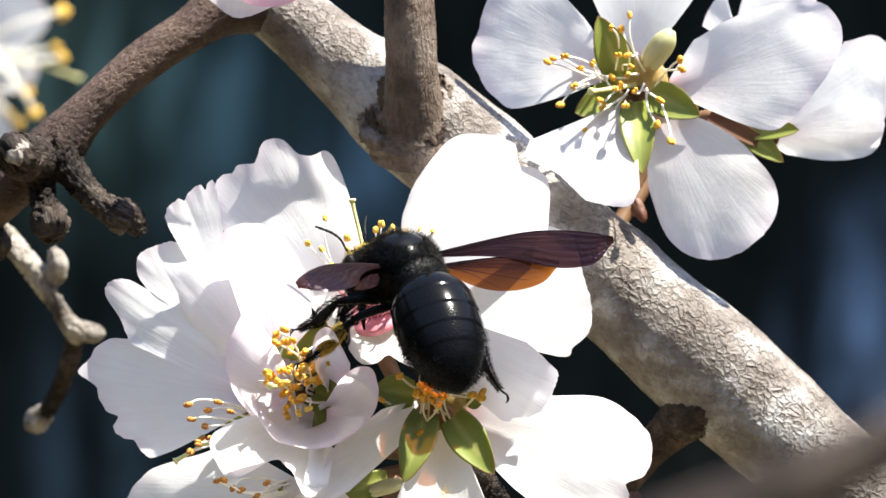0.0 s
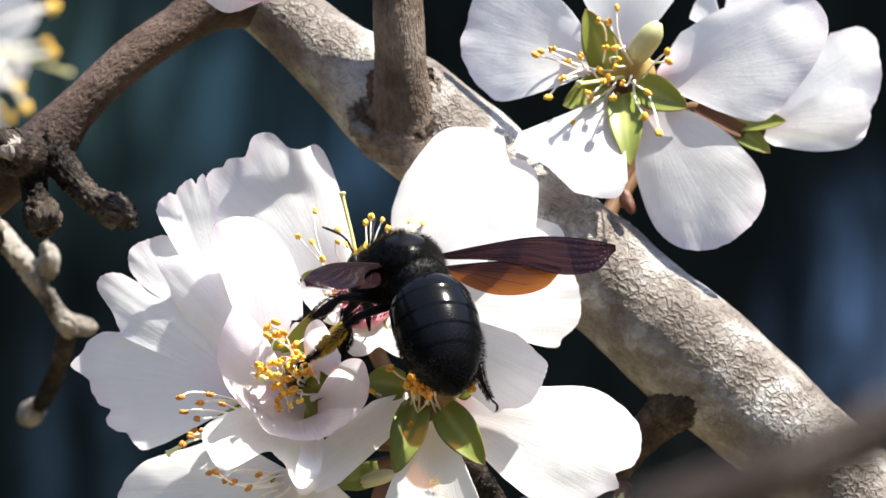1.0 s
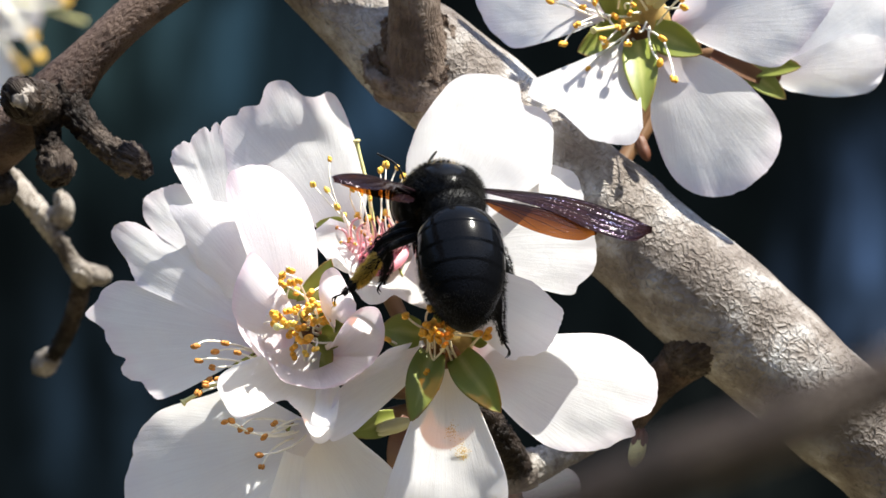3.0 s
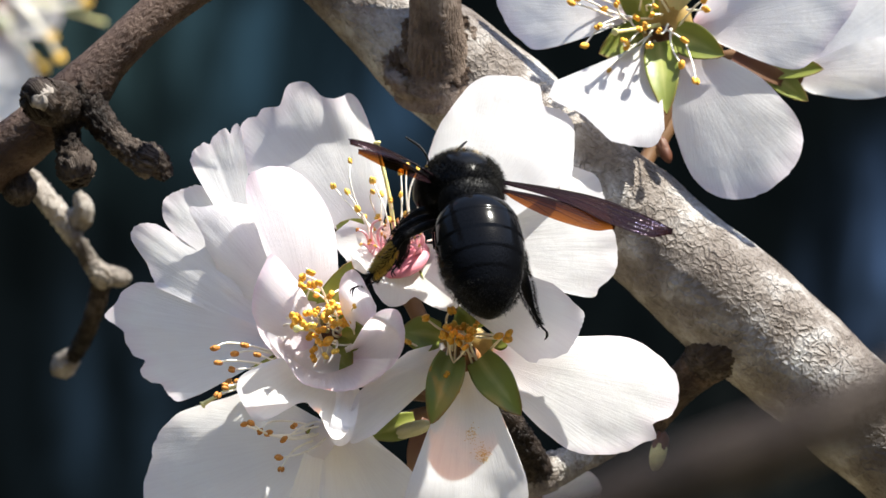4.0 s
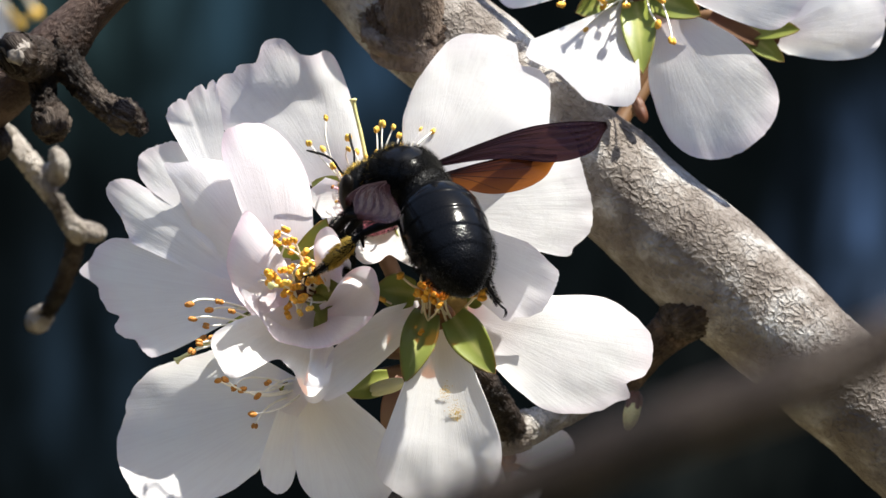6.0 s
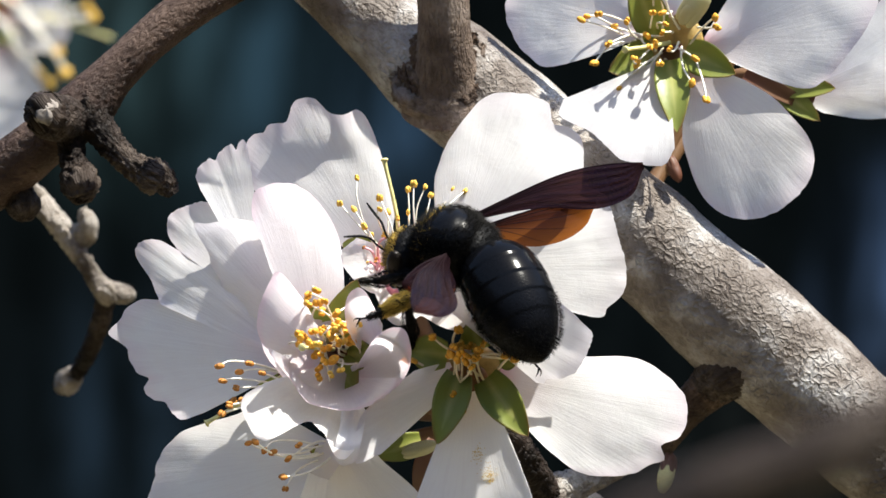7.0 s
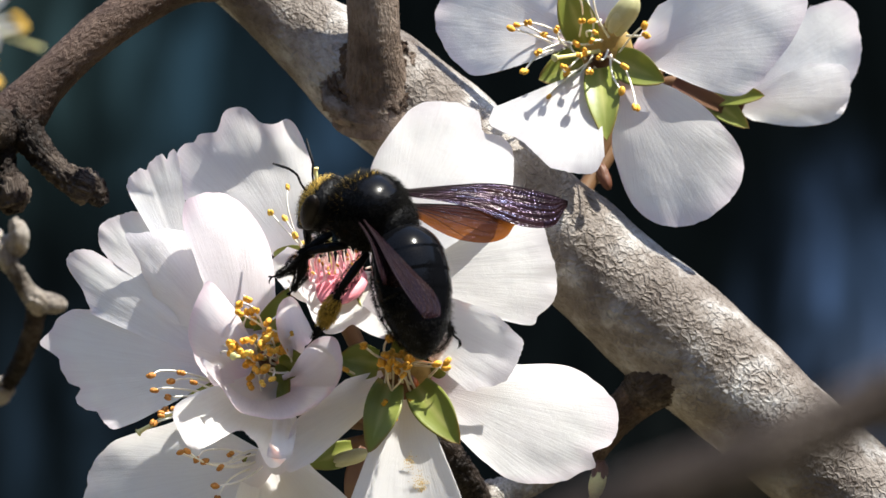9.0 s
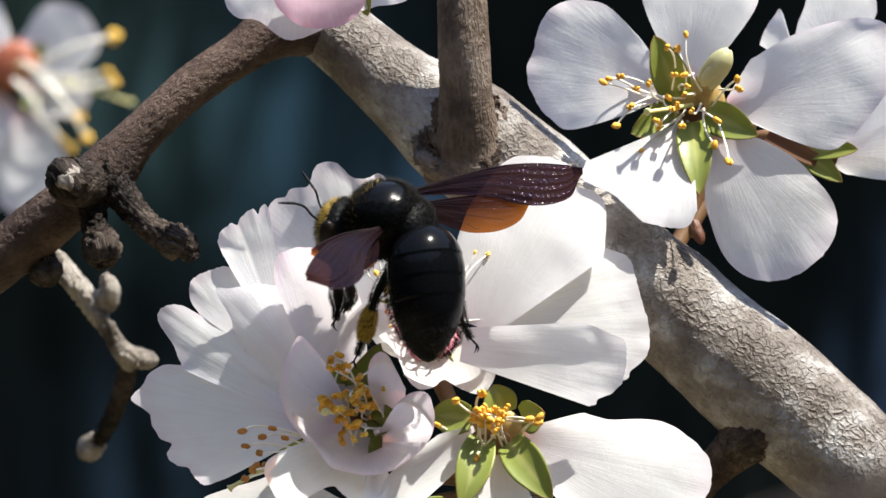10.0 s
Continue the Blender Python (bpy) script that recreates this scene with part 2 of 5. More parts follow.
PETAL = petal_material("petal_white", (0.91, 0.905, 0.905), (0.87, 0.80, 0.84), (0.80, 0.50, 0.55))
PETAL_PLAIN = petal_material("petal_white_plain", (0.91, 0.905, 0.905), (0.88, 0.85, 0.87), (0.86, 0.80, 0.83))
PETAL_PINK = petal_material("petal_pink", (0.87, 0.82, 0.845), (0.86, 0.72, 0.79), (0.86, 0.77, 0.82))
PETAL_ROSE = petal_material("petal_rose", (0.84, 0.58, 0.67), (0.84, 0.50, 0.62), (0.75, 0.3, 0.4))
BARK = bark_material("bark_grey", (0.44, 0.428, 0.41), (0.095, 0.074, 0.06), (0.19, 0.163, 0.141), 0.45, 1.0, 0.3, net=0.5, grain=0.55)
BARK_SHOOT = bark_material("bark_shoot", (0.29, 0.235, 0.195), (0.08, 0.057, 0.044), (0.18, 0.135, 0.105), 0.5, 0.8, 0.2, grain=0.5)
# red-brown bark, darkened further so the side limb's shade sits in its colour
BARK_BROWN_SHADED = bark_material("bark_brown_shaded", (0.105, 0.068, 0.051), (0.02, 0.0125, 0.0098), (0.05, 0.029, 0.021), 0.3, 0.5, 0.2, grain=0.45)
BARK_TAN = bark_material("bark_tan", (0.21, 0.15, 0.11), (0.03, 0.02, 0.016), (0.10, 0.067, 0.048), 0.6, 0.8)
BARK_TWIG = bark_material("bark_twig", (0.66, 0.62, 0.57), (0.10, 0.08, 0.065), (0.42, 0.37, 0.32), 0.7, 0.6, 0.3)
BARK_DARK = bark_material("bark_dark", (0.14, 0.112, 0.092), (0.012, 0.009, 0.008), (0.036, 0.026, 0.021), 0.7, 0.5)
def sepal_material(name, body, rib, margin):
    """Waxy green sepal, yellower along its rib, russet at the margin and the tip, a little see-through."""
    m, tree, bsdf, out = material(name)
    tc = tree.nodes.new("ShaderNodeTexCoord")
    sep = tree.nodes.new("ShaderNodeSeparateXYZ")
    tree.links.new(tc.outputs["UV"], sep.inputs[0])
    n = node(tree, "ShaderNodeTexNoise", Scale=420.0, Detail=5.0)
    tree.links.new(tc.outputs["Object"], n.inputs["Vector"])
    off = node(tree, "ShaderNodeMath")
    off.operation = "SUBTRACT"
    off.inputs[1].default_value = 0.5
    tree.links.new(sep.outputs["X"], off.inputs[0])
    away = node(tree, "ShaderNodeMath")
    away.operation = "ABSOLUTE"
    tree.links.new(off.outputs[0], away.inputs[0])
    tip = node(tree, "ShaderNodeMath")
    tip.operation = "POWER"
    tip.inputs[1].default_value = 5.0
    tree.links.new(sep.outputs["Y"], tip.inputs[0])
    edge = node(tree, "ShaderNodeMath")
    edge.operation = "MULTIPLY_ADD"
    edge.inputs[1].default_value = 0.35
    tree.links.new(tip.outputs[0], edge.inputs[0])
    tree.links.new(away.outputs[0], edge.inputs[2])
    blotch = node(tree, "ShaderNodeMath")
    blotch.operation = "MULTIPLY_ADD"
    blotch.inputs[1].default_value = 0.22
    tree.links.new(n.outputs["Fac"], blotch.inputs[0])
    tree.links.new(edge.outputs[0], blotch.inputs[2])
    color = ramp(tree, blotch.outputs[0], [(0.10, rib), (0.26, body), (0.56, body), (0.95, margin)])
    tree.links.new(color.outputs[0], bsdf.inputs["Base Color"])
    bsdf.inputs["Roughness"].default_value = 0.42
    bump(tree, bsdf, n.outputs["Fac"], 0.3, 0.0003)
    thin = tree.nodes.new("ShaderNodeBsdfTranslucent")
    tree.links.new(color.outputs[0], thin.inputs["Color"])
    both = node(tree, "ShaderNodeMixShader", Fac=0.4)
    tree.links.new(bsdf.outputs[0], both.inputs[1])
    tree.links.new(thin.outputs[0], both.inputs[2])
    tree.links.new(both.outputs[0], out.inputs["Surface"])
    return m


SEPAL = sepal_material("sepal_green", (0.28, 0.32, 0.065), (0.46, 0.46, 0.15), (0.30, 0.14, 0.05))
SEPAL_BROWN = leafy_material("sepal_russet", (0.13, 0.045, 0.022), (0.19, 0.10, 0.045))
CUP = plain_material("receptacle_red", (0.32, 0.14, 0.045), 0.5, dark=0.5)
CUP_HEART = plain_material("receptacle_amber", (0.46, 0.31, 0.10), 0.5, dark=0.6)
CUP_RUST = plain_material("receptacle_rust", (0.42, 0.12, 0.06), 0.5, dark=0.5)
CUP_OLIVE = plain_material("receptacle_olive", (0.22, 0.16, 0.045), 0.55, dark=0.5)
CUP_PINK = plain_material("receptacle_pink", (0.74, 0.24, 0.29), 0.5, dark=0.7)
FILAMENT = plain_material("filament_cream", (0.90, 0.85, 0.74), 0.45, dark=0.88)
FILAMENT_CREAM = plain_material("filament_ivory", (0.86, 0.75, 0.55), 0.45, dark=0.85)
FILAMENT_PINK = plain_material("filament_pink", (0.86, 0.45, 0.50), 0.45, dark=0.85)
STYLE = plain_material("style_lime", (0.72, 0.66, 0.28), 0.45)
ANTHER = plain_material("anther_orange", (0.86, 0.43, 0.035), 0.6, dark=0.6, scale=2500, relief=0.6)
ANTHER_YELLOW = plain_material("anther_yellow", (0.85, 0.52, 0.07), 0.6, dark=0.7, scale=2500, relief=0.6)
ANTHER_BROWN = plain_material("anther_brown", (0.50, 0.20, 0.025), 0.65, dark=0.6, scale=2500, relief=0.6)
BUD_GREEN = leafy_material("bud_lime", (0.56, 0.53, 0.28), (0.82, 0.80, 0.62))
CUT_WOOD = plain_material("cut_wood", (0.30, 0.26, 0.225), 0.85, dark=0.2, scale=1100, relief=1.0)
POLLEN = plain_material("pollen_gold", (0.72, 0.46, 0.06), 0.7, dark=0.7, scale=3000)
SHELL = plain_material("black_cuticle", (0.003, 0.0032, 0.004), 0.24, dark=0.6, scale=1500, relief=0.05, Specular_IOR_Level=0.09)
SHELL_PITTED = plain_material("black_cuticle_pitted", (0.003, 0.0032, 0.004), 0.14, dark=0.6, scale=4200, relief=0.1, Specular_IOR_Level=0.085)
_tree = SHELL_PITTED.node_tree
_place = _tree.nodes.new("ShaderNodeTexCoord")
_split = _tree.nodes.new("ShaderNodeSeparateXYZ")
_tree.links.new(_place.outputs["Object"], _split.inputs[0])
_back = node(_tree, "ShaderNodeMapRange", **{"From Min": -0.007, "From Max": -0.013, "To Min": 0.02, "To Max": 0.4})
_tree.links.new(_split.outputs["Y"], _back.inputs["Value"])
_tree.links.new(_back.outputs[0], next(n for n in _tree.nodes if n.bl_idname == "ShaderNodeBump").inputs["Strength"])
SHELL_MATT = plain_material("black_cuticle_matt", (0.004, 0.004, 0.0045), 0.5, dark=0.6, scale=2200, relief=0.5, Specular_IOR_Level=0.14)
HAIR = plain_material("black_hair", (0.005, 0.0045, 0.004), 0.5, Specular_IOR_Level=0.07)
HAIR_GOLD = plain_material("dusted_hair", (0.62, 0.40, 0.05), 0.6)
EYE = plain_material("compound_eye", (0.012, 0.009, 0.007), 0.3, scale=6000, relief=0.3, Specular_IOR_Level=0.12)


def wing_material(name, inner, outer, axis, gloss, body):
    """Smoky brown membrane, half see-through, with a violet-blue metallic sheen."""
    m, tree, bsdf, out = material(name)
    uv = tree.nodes.new("ShaderNodeTexCoord")
    n = node(tree, "ShaderNodeTexNoise", Scale=1.0, Detail=1.5)
    tree.links.new(scaled(tree, uv.outputs["UV"], (11, 2.6, 1)), n.inputs["Vector"])
    tint = ramp(tree, n.outputs["Fac"], [(0.36, (0.016, 0.007, 0.008)), (0.5, (0.009, 0.005, 0.008)), (0.64, (0.018, 0.008, 0.007))])
    tree.links.new(tint.outputs[0], bsdf.inputs["Base Color"])
    bsdf.inputs["Roughness"].default_value = 0.17
    bsdf.inputs["Specular IOR Level"].default_value = gloss
    film = node(tree, "ShaderNodeTexNoise", Scale=1.0, Detail=1.0)
    tree.links.new(scaled(tree, uv.outputs["UV"], (5, 4, 1)), film.inputs["Vector"])
    sheen = ramp(tree, film.outputs["Fac"], [(0.34, (0.30, 0.40, 1.0)), (0.46, (0.62, 0.42, 1.0)), (0.54, (1.0, 0.72, 0.92)), (0.62, (0.95, 0.95, 1.0)), (0.7, (0.5, 0.35, 1.0))])
    tree.links.new(sheen.outputs[0], bsdf.inputs["Specular Tint"])
    fine = node(tree, "ShaderNodeTexNoise", Scale=1.0, Detail=1.0)
    tree.links.new(scaled(tree, uv.outputs["UV"], (17, 48, 1)), fine.inputs["Vector"])
    both_ribs = node(tree, "ShaderNodeMix", Factor=0.4)
    both_ribs.data_type = "RGBA"
    tree.links.new(n.outputs["Fac"], both_ribs.inputs["A"])
    tree.links.new(fine.outputs["Fac"], both_ribs.inputs["B"])
    bump(tree, bsdf, both_ribs.outputs["Result"], 1.0, 0.0002)
    sep = tree.nodes.new("ShaderNodeSeparateXYZ")
    tree.links.new(uv.outputs["UV"], sep.inputs[0])
    clear = ramp(tree, sep.outputs[axis], [(0.25, inner), (1.0, outer)])
    through_ = tree.nodes.new("ShaderNodeBsdfTransparent")
    tree.links.new(clear.outputs[0], through_.inputs["Color"])
    both = node(tree, "ShaderNodeMixShader", Fac=body)
    tree.links.new(through_.outputs[0], both.inputs[1])
    tree.links.new(bsdf.outputs[0], both.inputs[2])
    tree.links.new(both.outputs[0], out.inputs["Surface"])
    return m


WING = wing_material("wing_membrane", (0.035, 0.015, 0.014), (0.085, 0.036, 0.028), "Y", 0.11, 0.6)
WING_HIND = wing_material("hind_wing_membrane", (0.12, 0.035, 0.012), (0.80, 0.27, 0.045), "X", 0.012, 0.55)
VEIN = plain_material("wing_vein", (0.012, 0.006, 0.007), 0.5, Specular_IOR_Level=0.08)


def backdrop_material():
    """Emissive paint for far shaded trees, melted by the lens: near black, with a few dim teal, green and slate patches
    of painted glow.
    """
    m, tree, bsdf, out = material("distant_foliage_glow")
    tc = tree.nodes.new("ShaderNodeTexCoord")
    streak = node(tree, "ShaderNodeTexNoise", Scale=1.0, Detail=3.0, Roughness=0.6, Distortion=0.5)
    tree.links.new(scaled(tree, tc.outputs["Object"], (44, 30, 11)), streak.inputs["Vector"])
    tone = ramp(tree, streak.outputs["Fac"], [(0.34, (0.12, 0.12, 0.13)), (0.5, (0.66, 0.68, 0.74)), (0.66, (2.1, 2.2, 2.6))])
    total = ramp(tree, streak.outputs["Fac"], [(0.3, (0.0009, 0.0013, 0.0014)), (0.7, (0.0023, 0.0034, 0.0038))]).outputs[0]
    # glow patches placed by hand: x, z, radius, emitted colour
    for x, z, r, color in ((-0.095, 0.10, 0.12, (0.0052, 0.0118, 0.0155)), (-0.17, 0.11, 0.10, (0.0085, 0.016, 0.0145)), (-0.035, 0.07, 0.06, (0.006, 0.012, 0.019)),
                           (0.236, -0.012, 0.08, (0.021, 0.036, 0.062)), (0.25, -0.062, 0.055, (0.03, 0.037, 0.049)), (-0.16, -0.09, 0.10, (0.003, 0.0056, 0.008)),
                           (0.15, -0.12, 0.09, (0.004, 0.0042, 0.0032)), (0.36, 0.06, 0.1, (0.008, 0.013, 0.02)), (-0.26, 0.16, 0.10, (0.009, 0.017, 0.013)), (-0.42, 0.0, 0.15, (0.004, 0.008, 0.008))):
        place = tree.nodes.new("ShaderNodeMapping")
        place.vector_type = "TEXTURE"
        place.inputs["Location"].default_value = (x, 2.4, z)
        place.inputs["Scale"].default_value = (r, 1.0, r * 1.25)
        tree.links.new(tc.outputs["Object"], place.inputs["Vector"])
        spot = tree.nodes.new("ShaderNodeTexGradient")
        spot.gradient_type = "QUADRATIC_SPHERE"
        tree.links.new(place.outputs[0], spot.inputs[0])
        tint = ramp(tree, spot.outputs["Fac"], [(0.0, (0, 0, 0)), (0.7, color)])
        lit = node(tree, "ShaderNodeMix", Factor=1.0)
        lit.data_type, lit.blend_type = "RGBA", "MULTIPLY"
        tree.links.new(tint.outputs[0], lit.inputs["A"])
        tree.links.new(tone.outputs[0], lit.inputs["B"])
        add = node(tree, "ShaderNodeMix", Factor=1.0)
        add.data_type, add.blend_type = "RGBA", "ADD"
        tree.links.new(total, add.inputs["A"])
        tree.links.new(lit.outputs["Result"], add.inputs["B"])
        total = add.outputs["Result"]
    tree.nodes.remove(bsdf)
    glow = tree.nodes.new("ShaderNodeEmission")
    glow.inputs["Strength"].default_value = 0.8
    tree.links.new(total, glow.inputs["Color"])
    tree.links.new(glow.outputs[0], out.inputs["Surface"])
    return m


def ground_material():
    m, tree, bsdf, out = material("orchard_ground")
    tc = tree.nodes.new("ShaderNodeTexCoord")
    n = node(tree, "ShaderNodeTexNoise", Scale=3.0, Detail=8.0)
    tree.links.new(tc.outputs["Object"], n.inputs["Vector"])
    r = ramp(tree, n.outputs["Fac"], [(0.35, (0.10, 0.09, 0.045)), (0.65, (0.22, 0.18, 0.115))])
    tree.links.new(r.outputs[0], bsdf.inputs["Base Color"])
    bsdf.inputs["Roughness"].default_value = 0.9
    return m


# ---- setting ----
def grid_sheet(name, x0, x1, nx, y0, y1, ny, place, mat):
    verts = [place(x0 + (x1 - x0) * i / nx, y0 + (y1 - y0) * j / ny) for j in range(ny + 1) for i in range(nx + 1)]
    faces = [(j * (nx + 1) + i, j * (nx + 1) + i + 1, (j + 1) * (nx + 1) + i + 1, (j + 1) * (nx + 1) + i) for j in range(ny) for i in range(nx)]
    return new(name, mesh_from(name, verts, faces, [mat]))


tagged(grid_sheet("ground", -60, 60, 60, -60, 60, 60, lambda x, y: (x, y, -1.5 + 0.03 * math.sin(x * 1.3) * math.cos(y * 1.1)), ground_material()),
       "dry grassy orchard ground far below the branch", "ground", kind="structure")
# the backdrop gives off its own painted light; sun and sky don't light it
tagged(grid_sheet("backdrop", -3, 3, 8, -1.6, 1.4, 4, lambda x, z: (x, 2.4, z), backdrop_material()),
       "glowing sheet painted as dark blurred green and slate-blue trees in the distance", "backdrop", kind="structure")

# unseen sheet added behind the camera to hold back low sky light
tagged(grid_sheet("foliage_screen", -2.5, 2.5, 40, -1.5, 2.0, 12, lambda a, z: (3.6 * math.sin(a), -0.4 - 3.6 * math.cos(a) + 0.25 * noise.noise(Vector((a * 4, z * 2, 1))), z + 0.5 * noise.noise(Vector((a * 3, 0, 5)))),
                  leafy_material("screen_foliage", (0.012, 0.018, 0.008), (0.05, 0.06, 0.025), 0.1)),
       "unseen dark foliage screen added behind the viewer to block low sky light", "trees", kind="structure")


# ---- branches ----
def bark_rough(ridge, knob=0.05, seed=0.0):
    def rough(p, run, a, r):
        q = p * 1000
        low = noise.noise(q * 0.13 + Vector((seed, 0, 0)))
        mid = noise.noise(q * 0.42 + Vector((0, seed, 0)))
        # wrinkles lie along the branch and break up
        warp = noise.noise(q * 0.3 + Vector((5, seed, 1))) * 1.3
        line = noise.noise(Vector((math.cos(a) * r * 2300 + warp, math.sin(a) * r * 2300 + warp, run * 900 + seed)))
        fine = noise.noise(Vector((math.cos(a) * r * 4200 + warp, math.sin(a) * r * 4200, run * 1900 - seed)))
        ridge_ = (1 - abs(line) * 2.0) * 0.6 + (1 - abs(fine) * 2.0) * 0.4
        return 1 + knob * low + 0.012 * mid + ridge * ridge_ * 0.00026 / r
    return rough


def branch_path(*rows):
    """Rows of plan u, v, d and radius in plan units."""
    return [(*at(u, v, d), r * UNIT) for u, v, d, r in rows]


def tube_mesh(name, path, rings, sides, mat, rough=None, oval=1.0):
    v, f, uv = tube_data(path, rings, sides, rough, oval=oval)
    return mesh_from(name, v, f, [mat], uvs=uv)


branch = thing("almond_branch", at(1160, 420, 2), "thick grey wrinkled almond branch, sunlit along its upper side", "branch")


def branch_part(name, me, label=""):
    me.transform(Matrix.Translation(-branch.location))
    return part(name, me, branch, label)


branch_part("limb", tube_mesh("limb", branch_path(
    (200, -330, 12, 70), (370, -200, 8, 70), (520, -80, 4, 64), (640, 22, 1, 74), (740, 95, 0, 102), (850, 180, 0, 103), (990, 300, 0, 98), (1130, 418, 0, 99),
    (1260, 532, 0, 108), (1385, 640, 0, 104), (1520, 760, -1, 98), (1700, 925, -2, 100), (1900, 1120, -3, 102)),
    560, 160, BARK, bark_rough(0.45, 0.05, 2.0)))
branch_part("upright_shoot", tube_mesh("upright_shoot", branch_path(
    (762, 165, -2.5, 84), (757, 118, -4.5, 68), (754, 76, -6.6, 52), (752, 20, -8.2, 45), (748, -60, -9.5, 43), (744, -150, -10, 43), (735, -300, -10, 42)), 160, 64, BARK_SHOOT, bark_rough(0.5, 0.06, 7.0)),
    "brown upright shoot")
for k_ in range(4):
    w_, drop = 46 + 13 * k_, 86 + 19 * k_
    branch_part("bark_fold", tube_mesh("bark_fold", branch_path((753 - w_, drop - 46, -5.6 + 0.5 * k_, 5), (753 - w_ * 0.8, drop + 2, -6.6 + 0.35 * k_, 10), (756, drop + 26, -7.6 + 0.35 * k_, 11),
                                                                (753 + w_ * 0.85, drop + 4, -6.6 + 0.35 * k_, 10), (753 + w_ * 1.05, drop - 50, -5.2 + 0.5 * k_, 5)), 80, 20, BARK_SHOOT if k_ % 2 else BARK_TAN, bark_rough(3.4, 0.9, 3.0 + k_)),
                "cracked bark fold round the shoot")
branch_part("side_limb", tube_mesh("side_limb", branch_path(
    (520, -92, 4, 55), (430, -85, 2, 50), (349, -36, 0, 37), (258, 27, -2, 35), (174, 106, -3, 37), (118, 168, -3, 49), (48, 228, -2, 47), (-40, 300, 0, 48), (-200, 420, 2, 48)), 260, 80,
    BARK_BROWN_SHADED, bark_rough(0.7, 0.09, 11.0)), "red-brown side limb, its bark colour darkened for shade")
branch_part("spur", tube_mesh("spur", branch_path((95, 190, -5, 30), (70, 190, -9, 34), (58, 182, -12, 34), (53, 178, -14.5, 33), (51, 177, -15.2, 31), (51, 177, -14.6, 20), (51, 177, -15.2, 8)), 80, 48, BARK_DARK, bark_rough(2.6, 0.22, 13.0)),
            "round scarred spur stub")
branch_part("spur", tube_mesh("spur", branch_path((95, 195, -4, 30), (98, 232, -5, 18), (100, 262, -6, 15), (108, 286, -7, 24), (114, 306, -8, 28), (118, 326, -8, 17), (121, 338, -8, 5)), 70, 44, BARK_DARK,
                              bark_rough(3.0, 0.4, 17.0)), "knobbly dark spur")
branch_part("spur", tube_mesh("spur", branch_path((122, 168, -4, 36), (150, 208, -5, 25), (178, 243, -6, 19), (205, 268, -7, 15), (225, 281, -7, 17), (244, 291, -8, 23), (262, 300, -8, 15),
                                                  (277, 322, -8, 4)), 90, 40, BARK_DARK, bark_rough(3.0, 0.4, 19.0)), "knobbly dark spur")
branch_part("spur", tube_mesh("spur", branch_path((0, 292, 0, 24), (6, 322, 0, 24), (14, 346, 0, 29), (18, 364, 0, 15), (19, 370, 0, 4)), 30, 30, BARK_DARK, bark_rough(1.5, 0.2, 21.0)))
branch_part("node", tube_mesh("node", branch_path((1330, 590, -1, 66), (1290, 606, -1.4, 62), (1258, 625, -1.6, 50), (1236, 640, -0.6, 40), (1218, 655, 1, 28)), 110, 72, BARK_DARK, bark_rough(2.4, 0.16, 25.0)),
            "dark cracked swollen node")
branch_part("side_stub", tube_mesh("side_stub", branch_path((1262, 626, 0, 47), (1226, 652, 0.6, 38), (1192, 684, 2, 31), (1160, 722, 4, 26), (1132, 762, 5, 20)), 100, 60, BARK_TAN,
                                   bark_rough(1.2, 0.1, 23.0)), "brown side shoot")
cut = [Vector((25 * UNIT, 0.0002, 0.0001)), Vector((0, 0.0005, 25 * UNIT)), Vector((0.0001, -0.0010, 0.0002))]
branch_part("cut_face", mesh_from("cut_face", *ball_data(at(54, 175, -16.0), cut, 14, 22, lambda n: 1 + 0.07 * math.sin(4 * math.atan2(n.y, n.x)) + 0.05 * math.sin(9 * n.x)), [CUT_WOOD]), "pale dry cut face of the stub")

twig = thing("bare_twig", at(40, 320, 14), "thin grey dead twig with pale lit edges", "twig")


def twig_part(name, me, label=""):
    me.transform(Matrix.Translation(-twig.location))
    return part(name, me, twig, label)


twig_part("stem", tube_mesh("stem", branch_path((-70, 300, 4, 20), (-20, 285, 23, 18), (30, 322, 40, 15), (62, 358, 39, 14), (92, 395, 39, 14), (118, 435, 39, 11), (140, 470, 40, 11), (158, 492, 40, 14), (164, 510, 42, 5)), 130, 36, BARK_TWIG, bark_rough(2.4, 0.28, 29.0)))
twig_part("shoot", tube_mesh("shoot", branch_path((160, 488, 41, 13), (154, 530, 43, 12), (136, 585, 47, 12), (116, 625, 51, 12), (100, 646, 53, 9)), 70, 30, BARK_DARK, bark_rough(2.0, 0.25, 30.0)), "dark brown withered shoot")
twig_part("shoot_tip", tube_mesh("shoot_tip", branch_path((110, 632, 52, 9), (98, 646, 53, 17), (88, 660, 54, 15), (84, 674, 54, 5)), 40, 28, BARK_TWIG, bark_rough(2.6, 0.3, 32.0)), "pale dry shoot tip")
twig_part("fork", tube_mesh("fork", branch_path((148, 484, 42, 14), (176, 494, 43, 16), (198, 498, 44, 14), (210, 503, 44, 5)), 40, 24, BARK_TWIG, bark_rough(0.9, 0.2, 31.0)))
twig_part("knob", tube_mesh("knob", branch_path((104, 426, 41, 12), (112, 402, 40, 16), (122, 392, 39, 20), (128, 374, 38, 15), (122, 356, 38, 9), (116, 346, 38, 4)), 40, 28, BARK_TWIG, bark_rough(2.0, 0.4, 33.0)))

